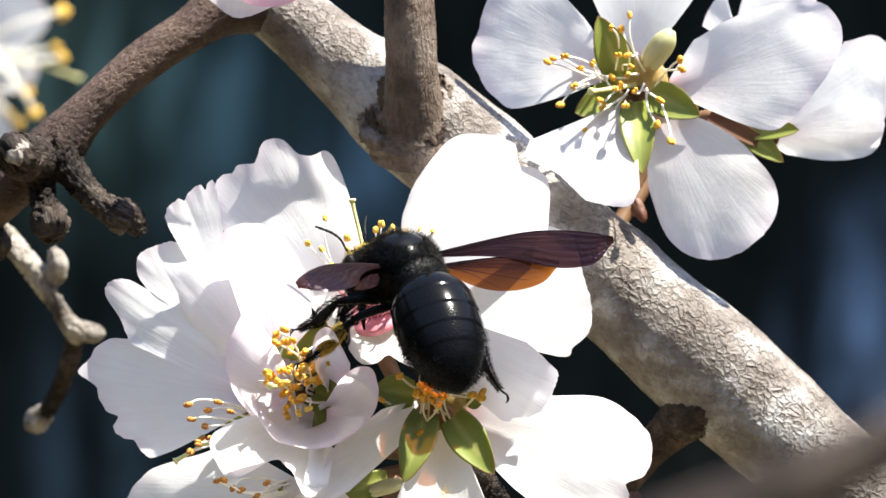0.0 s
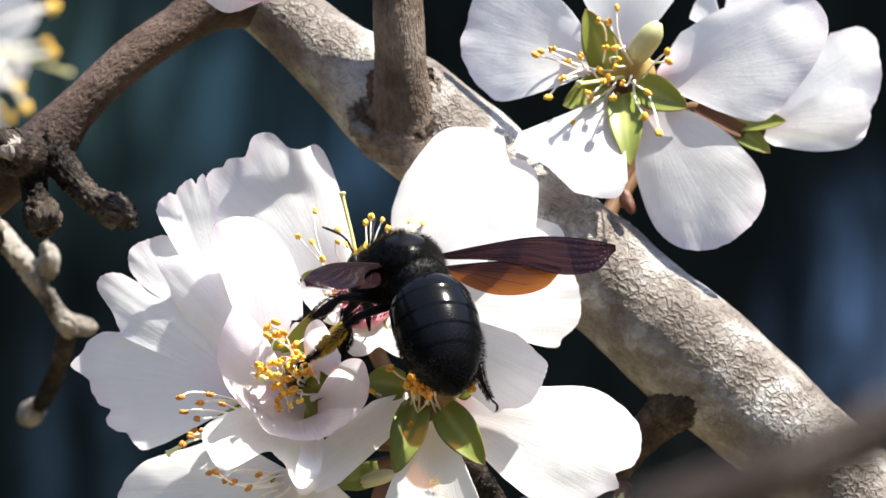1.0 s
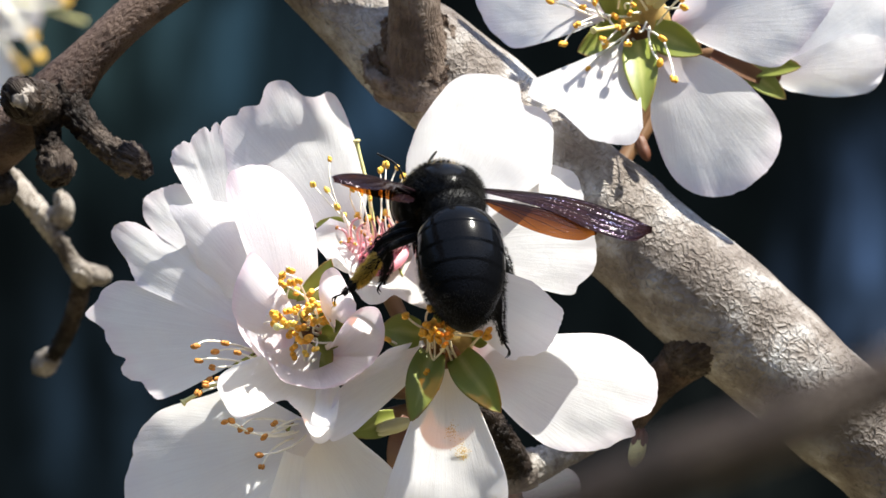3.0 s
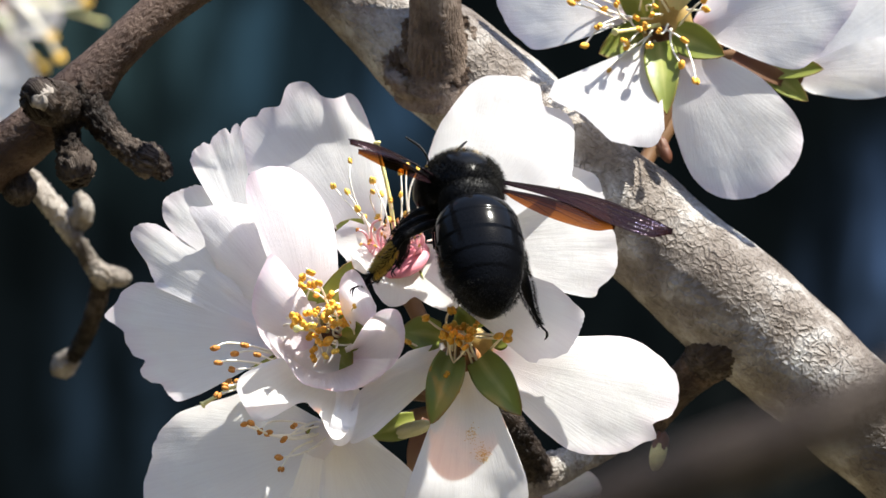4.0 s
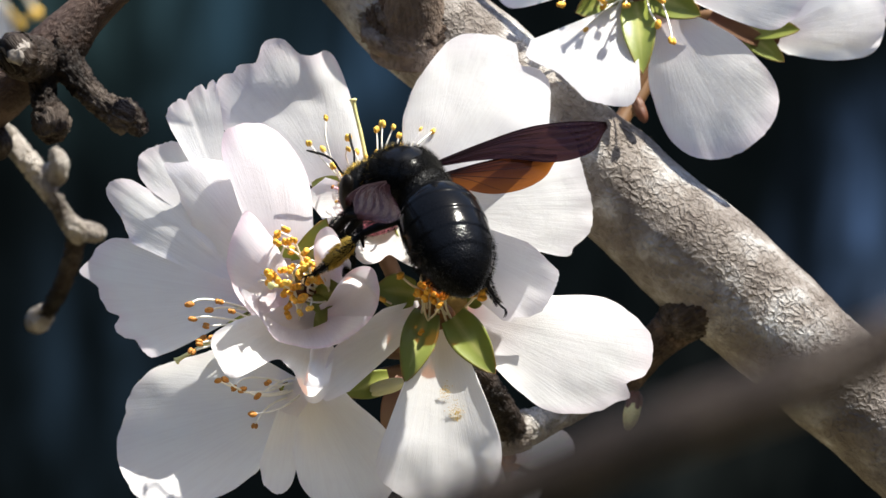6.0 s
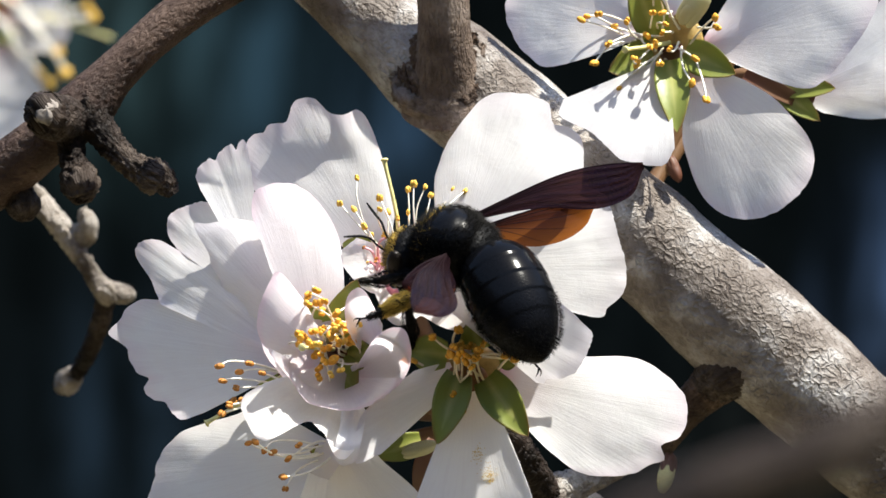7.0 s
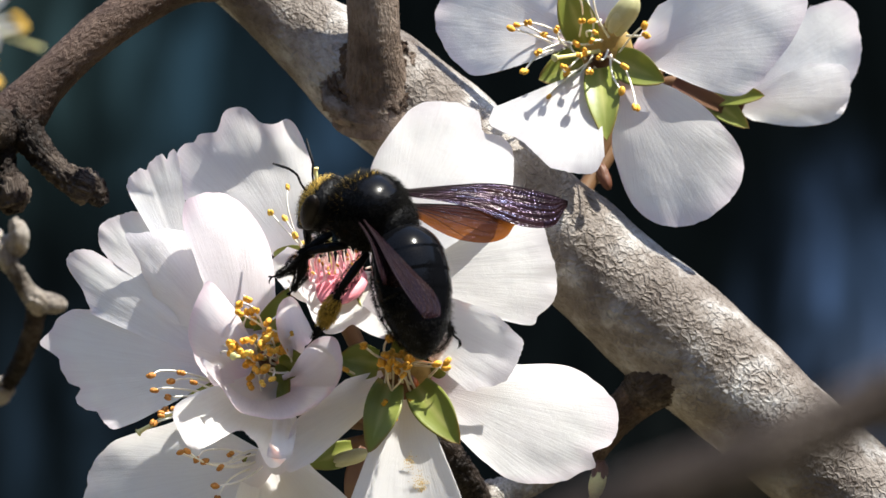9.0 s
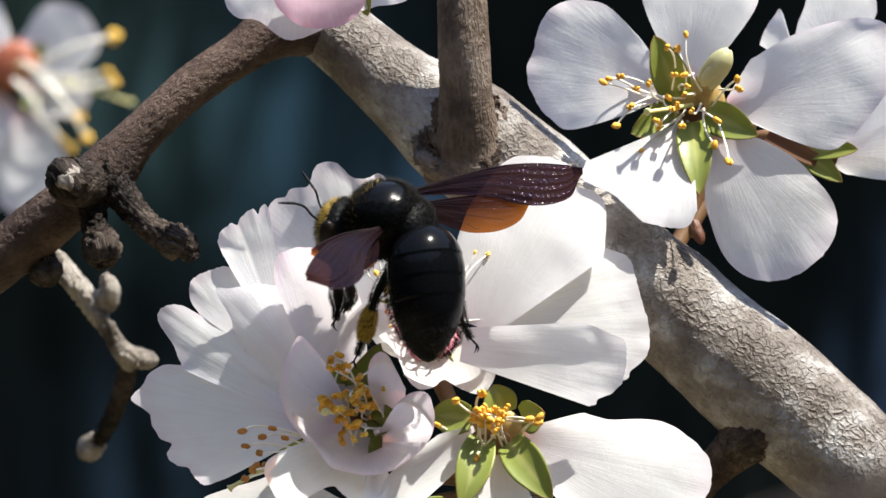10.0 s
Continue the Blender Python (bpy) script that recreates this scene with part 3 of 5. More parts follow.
spur_twig = thing("fruiting_spur", at(960, 830, 2), "short grey fruiting spur under the blossoms", "twig")
for name_, rows_, mat_, label_ in (
        ("stub", ((1080, 790, 6, 9), (1045, 804, 4, 14), (1000, 822, 1, 21), (950, 842, -2, 28), (915, 852, -4, 26), (900, 850, -5, 10)), BARK, ""),
        ("spur_base", ((930, 842, -4, 24), (908, 800, -8, 25), (882, 765, -11, 25), (845, 720, -15, 24), (800, 660, -19, 18)), BARK_DARK, "dark scaly base of the spur")):
    me_ = tube_mesh(name_, branch_path(*rows_), 110, 44, mat_, bark_rough(2.6, 0.2, 37.0))
    me_.transform(Matrix.Translation(-spur_twig.location))
    part(name_, me_, spur_twig, label_)

near_twig = thing("near_twig", at(1500, 725, -400), "brown twig close to the lens, out of focus", "twig")
me_ = tube_mesh("near_twig", branch_path((700, 1035, -400, 23), (924, 952, -400, 25), (1190, 847, -400, 28), (1408, 768, -400, 29), (1592, 691, -400, 29), (1774, 617, -400, 31), (2600, 300, -400, 31)), 60, 24, BARK_DARK, bark_rough(0.1, 0.08, 41.0))
me_.transform(Matrix.Translation(-near_twig.location))
part("stem", me_, near_twig)


# ---- blossoms ----
def petal(parent, base, d0, d1, a0, a1, reach, mat=None, cup=0.8, bow=1.2, ruffle=0.5, curl=0.0, curl_to=2.0, tilt=0.0, neck=12, hinged=False):
    """A petal that fans out from its base (plan u, v) between the angles a0 and a1, degrees from the plan's right, upward positive.
    reach: how far the rim stands from the base, at even steps from a0 to a1. d0, d1: depth at base and rim.
    In millimetres towards the viewer: cup lifts the sides, bow the middle of the length, curl the rim (across, up to curl_to); ruffle is the waviness, tilt a turn about the length."""
    origin = at(*base, d0) if hinged else parent.location
    seed = base[0] * 0.0137 + base[1] * 0.0071 + a0 * 0.013
    rows, cols = 28, 64
    verts, uvs, faces = [], [], []
    mid = radians((a0 + a1) / 2)
    size = max(reach) / 300
    side = 1 if a0 > a1 else -1
    arc = radians(abs(a1 - a0)) * size
    rim = [(r,) for r in reach]
    even = list(reach)
    for _ in range(len(reach)):
        even = [0.25 * even[max(k - 1, 0)] + 0.5 * even[k] + 0.25 * even[min(k + 1, len(even) - 1)] for k in range(len(even))]
    even = [(r,) for r in even]
    for i in range(rows + 1):
        s = (i / rows) ** 0.85
        for j in range(cols + 1):
            w = 2 * j / cols - 1
            ang = radians(a0 + (a1 - a0) * j / cols)
            r = catmull(rim, (len(rim) - 1) * j / cols)[0]
            r *= 1 + 0.007 * noise.noise(Vector((w * 14, seed * 5.1, 2))) + 0.004 * noise.noise(Vector((w * 33, seed * 3.3, 5)))
            # the outline's notches fade towards the base
            soft = 0.5 * (max(reach) * 0.85 + r)
            run = s * (r * s ** 2 + min(soft, r * 1.25) * (1 - s ** 2))
            u = base[0] + run * math.cos(ang) + side * math.sin(mid) * w * neck * (1 - s)
            v = base[1] - run * math.sin(ang) + side * math.cos(mid) * w * neck * (1 - s)
            h = min(run / catmull(even, (len(even) - 1) * j / cols)[0], 1.15)
            q = Vector((u * 0.011 + seed * 9, v * 0.011, seed * 2.7))
            wave = noise.noise(q) + 0.3 * noise.noise(q * 2.3)
            crease = 0.07 * noise.noise(q * 5.1) + 0.03 * noise.noise(q * 11)
            lip = 1 / (1 + math.exp((w - curl_to) * 14))
            lift = bow * 4 * h * (1 - h) * size + cup * w * w * h + curl * lip * max(0.0, (h - 0.66) / 0.34) ** 1.5 + tilt * w * h
            lift += ruffle * (wave * 1.3 * h * (0.3 + 0.7 * max(abs(w), h)) + crease * h)
            # rim frill and a faint pleat down the middle
            lift += 0.19 * size * math.sin(w * arc * 7 + seed * 37 + 3 * noise.noise(Vector((w * 2, seed, 7)))) * max(0.0, (h - 0.75) / 0.25) ** 2
            lift -= 0.10 * size * math.exp(-(w / 0.12) ** 2) * h
            verts.append(at(u, v, d0 + (d1 - d0) * h - lift) - origin)
            uvs.append((w * 0.5 * arc + 0.5 + seed * 1.7, s))
    for i in range(rows):
        for j in range(cols):
            q = i * (cols + 1) + j
            faces.append((q, q + 1, q + cols + 2, q + cols + 1))
    ob = part("petal", mesh_from("petal", verts, faces, [mat or PETAL], uvs=uvs), parent)
    if hinged:
        ob.location = origin - parent.location
    return ob


def sepal_mesh(origin, base, tip, hw, mat, bow=0.12, roll=0.0):
    B, T = at(*base), at(*tip)
    a = (T - B).normalized()
    L, W = (T - B).length, hw * UNIT
    n = Vector((0, -1, 0))
    n = Matrix.Rotation(radians(roll), 3, a) @ (n - a * n.dot(a)).normalized()
    x = a.cross(n)
    verts, uvs, faces = [], [], []
    rows, cols = 14, 12
    for layer in (0.0, -0.00018):
        for i in range(rows + 1):
            s = i / rows
            g = (0.55 + 0.45 * math.sin(math.pi * min(1, s * 0.9 + 0.1))) * math.sqrt(max(0.0, 1 - s ** 3.5))
            for j in range(cols + 1):
                w = 2 * j / cols - 1
                verts.append(B + a * s * L + x * w * W * g + n * (bow * L * 4 * s * (1 - s) + 0.28 * W * w * w * g + layer) - origin)
                uvs.append((w * 0.5 + 0.5, s))
    m = (rows + 1) * (cols + 1)
    for o in (0, m):
        for i in range(rows):
            for j in range(cols):
                q = o + i * (cols + 1) + j
                f = (q, q + 1, q + cols + 2, q + cols + 1)
                faces.append(f if o == 0 else f[::-1])
    for i in range(rows):
        for j in (0, cols):
            q = i * (cols + 1) + j
            f = (q, q + cols + 1, m + q + cols + 1, m + q)
            faces.append(f if j == 0 else f[::-1])
    return mesh_from("sepal", verts, faces, [mat], uvs=uvs)


def stamen(parent, root, tip, thread, anther, size=1.0, thick=1.0, seed=0):
    """A curved thread with a two-lobed anther at its end."""
    o = parent.location
    A, T = root, tip
    rnd = random.Random(seed)
    side = Vector((rnd.uniform(-1, 1), rnd.uniform(-1.2, -0.2), rnd.uniform(-1, 1))) * (T - A).length * 0.16
    r = 0.00013 * thick
    path = [(*(A - o), r * 1.3), (*(A.lerp(T, 0.35) + side * 0.8 - o), r), (*(A.lerp(T, 0.7) + side * 0.8 - o), r), (*(T - o), r * 0.8)]
    v, f, uv = tube_data(path, 12, 7)
    th = part("stamen", mesh_from("stamen", v, f, [thread]), parent)
    a = (T - A).normalized()
    x = a.cross(Vector((rnd.uniform(-1, 1), -0.3, rnd.uniform(-1, 1)))).normalized()
    y = a.cross(x)
    s = 0.00052 * size * rnd.uniform(0.85, 1.15)
    tilt = (a + x * rnd.uniform(-0.8, 0.8)).normalized()
    x2 = (x - tilt * x.dot(tilt)).normalized()
    y2 = tilt.cross(x2)
    sets = [ball_data(T - o + x2 * s * 0.45 * k, (x2 * s * 0.62, y2 * s * 0.7, tilt * s * 1.15), 8, 10) for k in (-1, 1)]
    part("anther", mesh_from("anther", *joined(*sets), [anther]), th)
    return th


def blossom(origin, label, sepals, tips, root, thread, anther, cup=CUP, cup_size=1.0, face=(0, 0, 1), style=None, depth=-5.0, size=1.0, thick=1.0, name="almond_blossom"):
    """One blossom without its petals. sepals: their parameters; tips: where the anthers stand on the plan, (u, v) or (u, v, d)."""
    o = at(*origin)
    ob = thing(name, o, label, "blossom", "almond blossoms on the branch")
    for base, tip, hw, opts in sepals:
        opts = dict(opts)
        part("sepal", sepal_mesh(o, base, tip, hw, opts.pop("mat", SEPAL), **opts), ob)
    fx = vec(*face)
    x = fx.cross(Vector((0.3, 0.2, 1))).normalized()
    y = fx.cross(x)
    R = 0.0021 * cup_size
    c = at(*root)
    part("receptacle", mesh_from("receptacle", *ball_data(c - o - fx * R * 0.35, (x * R, y * R, fx * R * 0.4), 10, 18,
                                 lambda n: 1 - 0.35 * max(0, n.z) ** 2), [cup]), ob)
    rnd = random.Random(int(origin[0]))
    for i, tip in enumerate(tips):
        tip = tuple(tip) + (() if len(tip) > 2 else (origin[2] + depth + rnd.uniform(-2.0, 2.0),))
        T = at(*tip)
        ang = rnd.uniform(0, 2 * math.pi)
        flat = T - c
        flat = flat - fx * flat.dot(fx)
        start = c + (flat.normalized() * 0.8 + x * math.cos(ang) * 0.5 + y * math.sin(ang) * 0.5) * R * 0.75
        stamen(ob, start, T, thread, anther, size, thick, seed=i + int(origin[0]))
    if style:
        T = at(*style)
        path = [(*(c - o), 0.0003), (*(c.lerp(T, 0.5) - o + Vector((0.0003, 0, 0))), 0.00026), (*(c.lerp(T, 0.93) - o), 0.00026), (*(T - o), 0.0005), (*(T + (T - c).normalized() * 0.0002 - o), 0.0003)]
        v, f, uv = tube_data(path, 24, 9)
        part("style", mesh_from("style", v, f, [STYLE]), ob, "lime yellow style")
    return ob


# the blossom that the bee feeds on
blossom_feed = blossom((700, 430, -12), "open white almond blossom with a pink heart", [((640, 430, -12), (575, 405, -12), 28, {}), ((740, 470, -15), (755, 520, -18), 22, {})],
    [(600, 290), (570, 335), (595, 345), (640, 345), (613, 375), (640, 325), (690, 310), (720, 305), (668, 395), (655, 350), (625, 390), (690, 350), (730, 320), (700, 300), (650, 390), (672, 360),
     (770, 310), (790, 312), (690, 400), (700, 385), (800, 430, -15), (640, 410)],
    (682, 444, -16.5), FILAMENT, ANTHER_YELLOW, cup=CUP_PINK, cup_size=1.9, face=(-0.15, 0.75, 0.6), style=(648, 258, -16), depth=-4, thick=0.8, size=0.75)
petal(blossom_feed, (640, 440), -11, -9, 150, 73, (260, 272, 286, 298, 309, 316, 318, 309, 311, 307, 298, 304, 318, 321, 317, 310, 281, 273, 268, 271, 273, 262, 238, 208, 183, 161, 141, 126, 113, 103, 94), cup=0.6, bow=1.2, ruffle=0.6, curl=3.6, curl_to=0.25)
petal(blossom_feed, (775, 440), -16.5, -10.5, 109, 29, (116, 154, 178, 206, 231, 257, 287, 306, 315, 321, 325, 324, 300, 311, 313, 302, 282, 265, 250), mat=PETAL_PLAIN, cup=0.7, bow=1.3, ruffle=0.5, neck=30)
petal(blossom_feed, (785, 440), -13, -11, 39, -26, (187, 244, 268, 281, 280, 279, 279, 282, 287, 290, 291, 283, 267, 256, 150), mat=PETAL_PLAIN, cup=0.9, bow=1.2, ruffle=0.5, tilt=2.8, neck=34)
petal(blossom_feed, (700, 435), -14, -21, -169, -19, (102, 90, 87, 94, 107, 117, 111, 98, 121, 146, 140, 123, 106), mat=PETAL_PLAIN, cup=1.0, bow=-1.0, ruffle=0.6, curl=1.8, neck=50)
petal(blossom_feed, (672, 440), -14, -19, 148, 240, (85, 93, 104, 96, 86, 80, 74, 69, 64), mat=PETAL_PLAIN, cup=0.7, bow=-0.6, ruffle=0.5, neck=24)
for i_ in range(24):
    a_ = i_ * 2.4
    stamen(blossom_feed, at(680 + 46 * math.cos(a_), 450 - 9 * math.sin(a_), -17), at(678 + 66 * math.cos(a_) * (0.7 + 0.3 * math.sin(i_ * 7.1)), 418 - 24 * math.sin(a_ * 1.7), -19 - (i_ % 4)), FILAMENT_PINK, ANTHER_BROWN if i_ % 3 else ANTHER_YELLOW, 0.42, 1.3, 900 + i_)

# half-open pink-tinged blossom in the middle of the cluster
blossom_mid = blossom((545, 595, -26), "half-open pale pink almond blossom with curled petals", [((560, 570, -23), (602, 468, -27), 30, {}), ((530, 565, -23), (508, 505, -26), 24, {}), ((565, 620, -23), (600, 665, -26), 34, {}), ((585, 600, -23), (640, 600, -27), 30, {}), ((560, 690, -24), (600, 715, -24), 28, {})],
    [(530, 488), (515, 497), (532, 510), (515, 512), (540, 525), (565, 528), (500, 568), (512, 573), (525, 560), (540, 555), (558, 552), (580, 555), (555, 568), (590, 578), (570, 580), (530, 600), (545, 612),
     (535, 625), (560, 610), (580, 560), (520, 582), (548, 590), (535, 640), (500, 580), (570, 545)],
    (562, 592, -22), FILAMENT, ANTHER, cup=CUP_OLIVE, face=(-0.2, 0.1, 1), style=(505, 588, -34), depth=-4, cup_size=2.9, size=1.15)
petal(blossom_mid, (540, 565), -25, -20, 125, 72, (176, 244, 274, 279, 278, 272, 261, 243, 221, 198, 174, 145, 111), mat=PETAL_PINK, cup=1.6, bow=1.6, ruffle=0.25, neck=40)
petal(blossom_mid, (540, 605), -24, -31, -153, -251, (78, 81, 86, 94, 102, 110, 123, 132, 141, 150, 160, 168, 111), cup=1.6, bow=0.4, ruffle=0.4, curl=0.6, mat=PETAL_PINK, neck=24)
petal(blossom_mid, (628, 580), -24, -31.5, -172, -296, (28, 32, 39, 50, 63, 81, 97, 98, 66, 48, 39), mat=PETAL_PINK, cup=1.6, bow=0.5, ruffle=0.5, curl=0.8, neck=20)
petal(blossom_mid, (598, 655), -24, -32, 104, -82, (34, 38, 46, 103, 131, 122, 108, 91, 71, 60, 52, 47, 44, 42, 43), mat=PETAL_PINK, cup=1.4, bow=-1.2, ruffle=0.5, curl=0.8, neck=20)
petal(blossom_mid, (548, 632), -23, -33, 157, 356, (111, 82, 65, 60, 60, 62, 61, 63, 71, 81, 94, 111, 136), mat=PETAL_PINK, cup=1.2, bow=-2.2, ruffle=0.5, curl=0.8, neck=40)
for i_ in range(14):
    a_ = i_ * 2.4
    stamen(blossom_mid, at(560 + 22 * math.cos(a_), 590 - 22 * math.sin(a_), -24), at(555 + 56 * math.cos(a_) * (0.6 + 0.4 * math.sin(i_ * 5.7)), 570 - 66 * math.sin(a_) * (0.6 + 0.4 * math.cos(i_ * 3.1)), -29 - (i_ % 4)),
           FILAMENT, ANTHER_YELLOW if i_ % 3 else ANTHER, 0.7 + 0.15 * (i_ % 4), 1.1, 500 + i_)

# the blossom at the edge of the cluster, seen from the side
blossom_edge = blossom((450, 620, -20), "white almond blossom seen edge-on with scalloped petals", [((470, 640, -18), (430, 660, -16), 20, {})],
    [(360, 622), (366, 648), (395, 632), (413, 617), (435, 634), (390, 660), (378, 690), (365, 705), (385, 683), (400, 680)],
    (470, 640, -20), FILAMENT, ANTHER_BROWN, face=(-1, 0, 0.3), style=(338, 722, -20), depth=-5, size=0.85)
petal(blossom_edge, (480, 612), -20, -13, 155, 212, (251, 273, 285, 293, 299, 301, 303, 310, 317, 318, 297, 283, 281, 279, 274, 269, 263, 246, 251, 257, 257, 251, 243, 228, 226, 225, 223, 220, 217, 208, 175), cup=0.8, bow=1.3, ruffle=0.5)
petal(blossom_edge, (480, 600), -19, -14.5, 159, 129, (240, 247, 256, 265, 276, 295, 315, 325, 326, 322, 313, 297, 258, 254, 251, 242, 231), cup=0.9, bow=1.2, ruffle=0.5)
petal(blossom_edge, (450, 520), -18, -13.5, 148, 115, (196, 219, 231, 239, 242, 240, 236, 232, 228, 224, 213, 197, 166), cup=0.8, bow=1.0, ruffle=0.5)
petal(blossom_edge, (432, 470), -18, -12.5, 124, 96, (192, 214, 219, 224, 227, 228, 229, 230, 232, 229, 225, 230, 235, 237, 240, 243, 243, 244, 233, 242, 248, 249, 239), cup=0.9, bow=0.9, ruffle=0.5)
petal(blossom_edge, (490, 548), -20, -16.5, 166, 105, (115, 127, 136, 143, 153, 179, 199, 247, 234, 224, 216, 209, 198, 188, 169), mat=PETAL_PLAIN, cup=-0.5, bow=1.4, ruffle=0.6, curl=0.8)

# lower blossom, its petals hanging
blossom_low = blossom((540, 770, -22), "white almond blossom with hanging petals and long stamens", [((560, 775, -20), (520, 768, -24), 24, {}), ((590, 770, -18), (560, 760, -18), 20, {}), ((715, 752, -19), (632, 780, -21), 24, {}), ((745, 752, -19), (706, 846, -20), 26, dict(mat=SEPAL_BROWN))],
    [(412, 757), (424, 755), (455, 773), (482, 784), (473, 816), (477, 837), (440, 770), (500, 760)],
    (555, 770, -21), FILAMENT, ANTHER_BROWN, face=(-0.8, -0.3, 0.6), depth=-7, cup_size=0.8, size=0.85)
petal(blossom_low, (575, 775), -25, -11, 148, 237, (160, 173, 191, 212, 247, 285, 307, 324, 331, 347, 359, 364, 363, 359, 339, 308, 267, 225, 173), mat=PETAL_PLAIN, cup=0.9, bow=1.3, ruffle=0.5)
petal(blossom_low, (590, 640), -25, -33, -176, -87, (150, 186, 199, 199, 197, 196, 185, 123, 105, 105, 107, 109, 118, 133, 144, 143, 130), mat=PETAL_PLAIN, cup=0.9, bow=-1.5, ruffle=0.7, curl=1.8, neck=40)
petal(blossom_low, (545, 765), -21, -28, -113, -87, (152, 166, 183, 188, 194, 194, 188, 173, 145), mat=PETAL_PLAIN, cup=-0.6, bow=1.0, ruffle=0.4)
petal(blossom_low, (570, 760), -20, -28, -14, -102, (72, 99, 172, 215, 239, 250, 240, 229, 214, 182, 123), mat=PETAL_PLAIN, cup=0.9, bow=1.2, ruffle=0.5)
petal(blossom_low, (598, 690), -27, -33, -157, -27, (25, 31, 46, 102, 101, 56, 34, 26, 22), mat=PETAL_PLAIN, cup=1.4, bow=0.6, ruffle=0.4, neck=14)

# the blossom under the bee's abdomen
blossom_under = blossom((800, 615, -24), "white almond blossom, green sepals and orange anthers, petals spread", [((781, 634, -26), (743, 758, -30.5), 32, {}), ((828, 641, -26), (903, 742, -30), 34, {}), ((760, 600, -26), (690, 592, -25), 32, {}), ((820, 590, -26), (800, 540, -26), 30, {}), ((850, 600, -24), (890, 590, -25), 30, {})],
    [(734, 569, -28), (780, 556, -27.5), (772, 586, -29), (790, 588, -28.5), (783, 596, -29.5), (800, 584, -28), (816, 595, -28.5), (804, 621, -30), (702, 611, -27), (863, 601, -28), (881, 597, -28), (879, 607, -28),
     (769, 689, -28.5), (788, 700, -28.5), (771, 669, -28.5), (795, 602, -29.5), (778, 604, -29), (808, 606, -29.5), (766, 600, -28), (824, 580, -27)],
    (797, 640, -24.5), FILAMENT_CREAM, ANTHER, cup=CUP_HEART, face=(-0.1, -0.3, 1), cup_size=2.0, size=0.95, thick=1.15)
# solid russet disc; its dark colour stands for the shaded hollow
part("throat", mesh_from("throat", *ball_data(at(795, 640, -25.6) - blossom_under.location, (Vector((0.0026, 0, 0)), Vector((0, 0.0007, 0)), Vector((0, 0, 0.0018))), 10, 18), [CUP]), blossom_under, "russet disc painting the dark hollow of the throat")
petal(blossom_under, (848, 640), -24, -22, 24, -54, (123, 132, 145, 164, 228, 265, 287, 310, 328, 337, 341, 341, 334, 311, 327, 309, 299, 286, 268, 250, 231, 205, 160), mat=PETAL, cup=0.9, bow=1.3, ruffle=0.6, tilt=4.0, neck=24)
petal(blossom_under, (805, 650), -25.2, -32, -119, -58, (125, 265, 300, 309, 319, 322, 327, 327, 324, 321, 311, 303, 277, 232, 142), mat=PETAL_PLAIN, cup=1.3, bow=1.4, ruffle=0.7, neck=20)
petal(blossom_under, (775, 630), -24, -31, 180, 228, (75, 84, 97, 114, 142, 176, 196, 211, 226, 236, 195), mat=PETAL_PLAIN, cup=0.9, bow=0.8, ruffle=0.5, neck=20)
petal_flap = petal(blossom_feed, (745, 470), -25, -27, -46, -10, (248, 257, 257, 266, 277, 282, 288, 289, 290, 290, 290, 289, 289, 287, 282, 263, 248, 233, 218), mat=PETAL_PLAIN, hinged=True, cup=0.9, bow=1.2, ruffle=0.6, neck=30)
for i_ in range(9):
    a_ = i_ * 0.7
    stamen(blossom_under, at(797 + 30 * math.cos(a_), 650 - 16 * math.sin(a_), -25.5), at(790 + 24 * math.cos(i_ * 2.4), 596 - 16 * math.sin(i_ * 2.4), -28 - (i_ % 3) * 0.6), FILAMENT_CREAM, ANTHER if i_ % 3 else ANTHER_YELLOW, 0.9, 1.1, 700 + i_)

# the open blossom on the far side of the limb
blossom_open = blossom((1135, 55, -3), "wide open white almond blossom facing the light, orange anthers", [((1125, 40, -2), (1082, -72, -5), 34, {}), ((1120, 70, -2), (1042, 100, -5), 34, {}), ((1148, 80, -2), (1162, 208, -8), 32, {}), ((1175, 65, -2), (1264, 104, -5), 32, {})],
    [(993, 10), (1003, 4), (1023, 0), (1073, 12), (1051, 22), (1041, 52), (1016, 86), (1058, 131), (1078, 144), (1065, 177), (1138, -74), (1105, -51), (1123, -48), (1118, -3), (1135, -3), (1086, 77), (1091, 87),
     (1131, 87), (1193, 77), (1175, 134), (1188, 120), (1213, 149), (1228, 5), (1231, 22), (1108, 37), (1123, 52), (1135, 32), (1148, 60), (1113, 57), (1141, 17)],
    (1148, 50, -2), FILAMENT, ANTHER, cup=CUP_HEART, face=(-0.1, -0.15, 1), style=(1070, 62, -10), depth=-4, cup_size=2.0, size=0.9)
petal(blossom_open, (1110, 24), -3, -4.5, 120, 208, (109, 182, 214, 239, 253, 256, 254, 249, 254, 250, 239, 227, 210, 188, 97), cup=0.8, bow=1.2, ruffle=0.5)
petal(blossom_open, (1139, 4), -2, -2, 128, 38, (65, 160, 201, 223, 226, 228, 227, 223, 213, 184, 100), cup=0.8, bow=1.2, ruffle=0.5)
petal(blossom_open, (1212, 52), -3, -4.5, 64, -33, (93, 119, 168, 226, 294, 318, 315, 288, 259, 236, 217, 181, 51), cup=0.7, bow=1.0, ruffle=0.45)
petal(blossom_open, (1192, 92), -3, -4.5, -105, -15, (60, 127, 165, 213, 248, 269, 282, 290, 292, 291, 288, 281, 266, 238, 189, 146, 96), cup=-1.5, bow=1.0, ruffle=0.4)
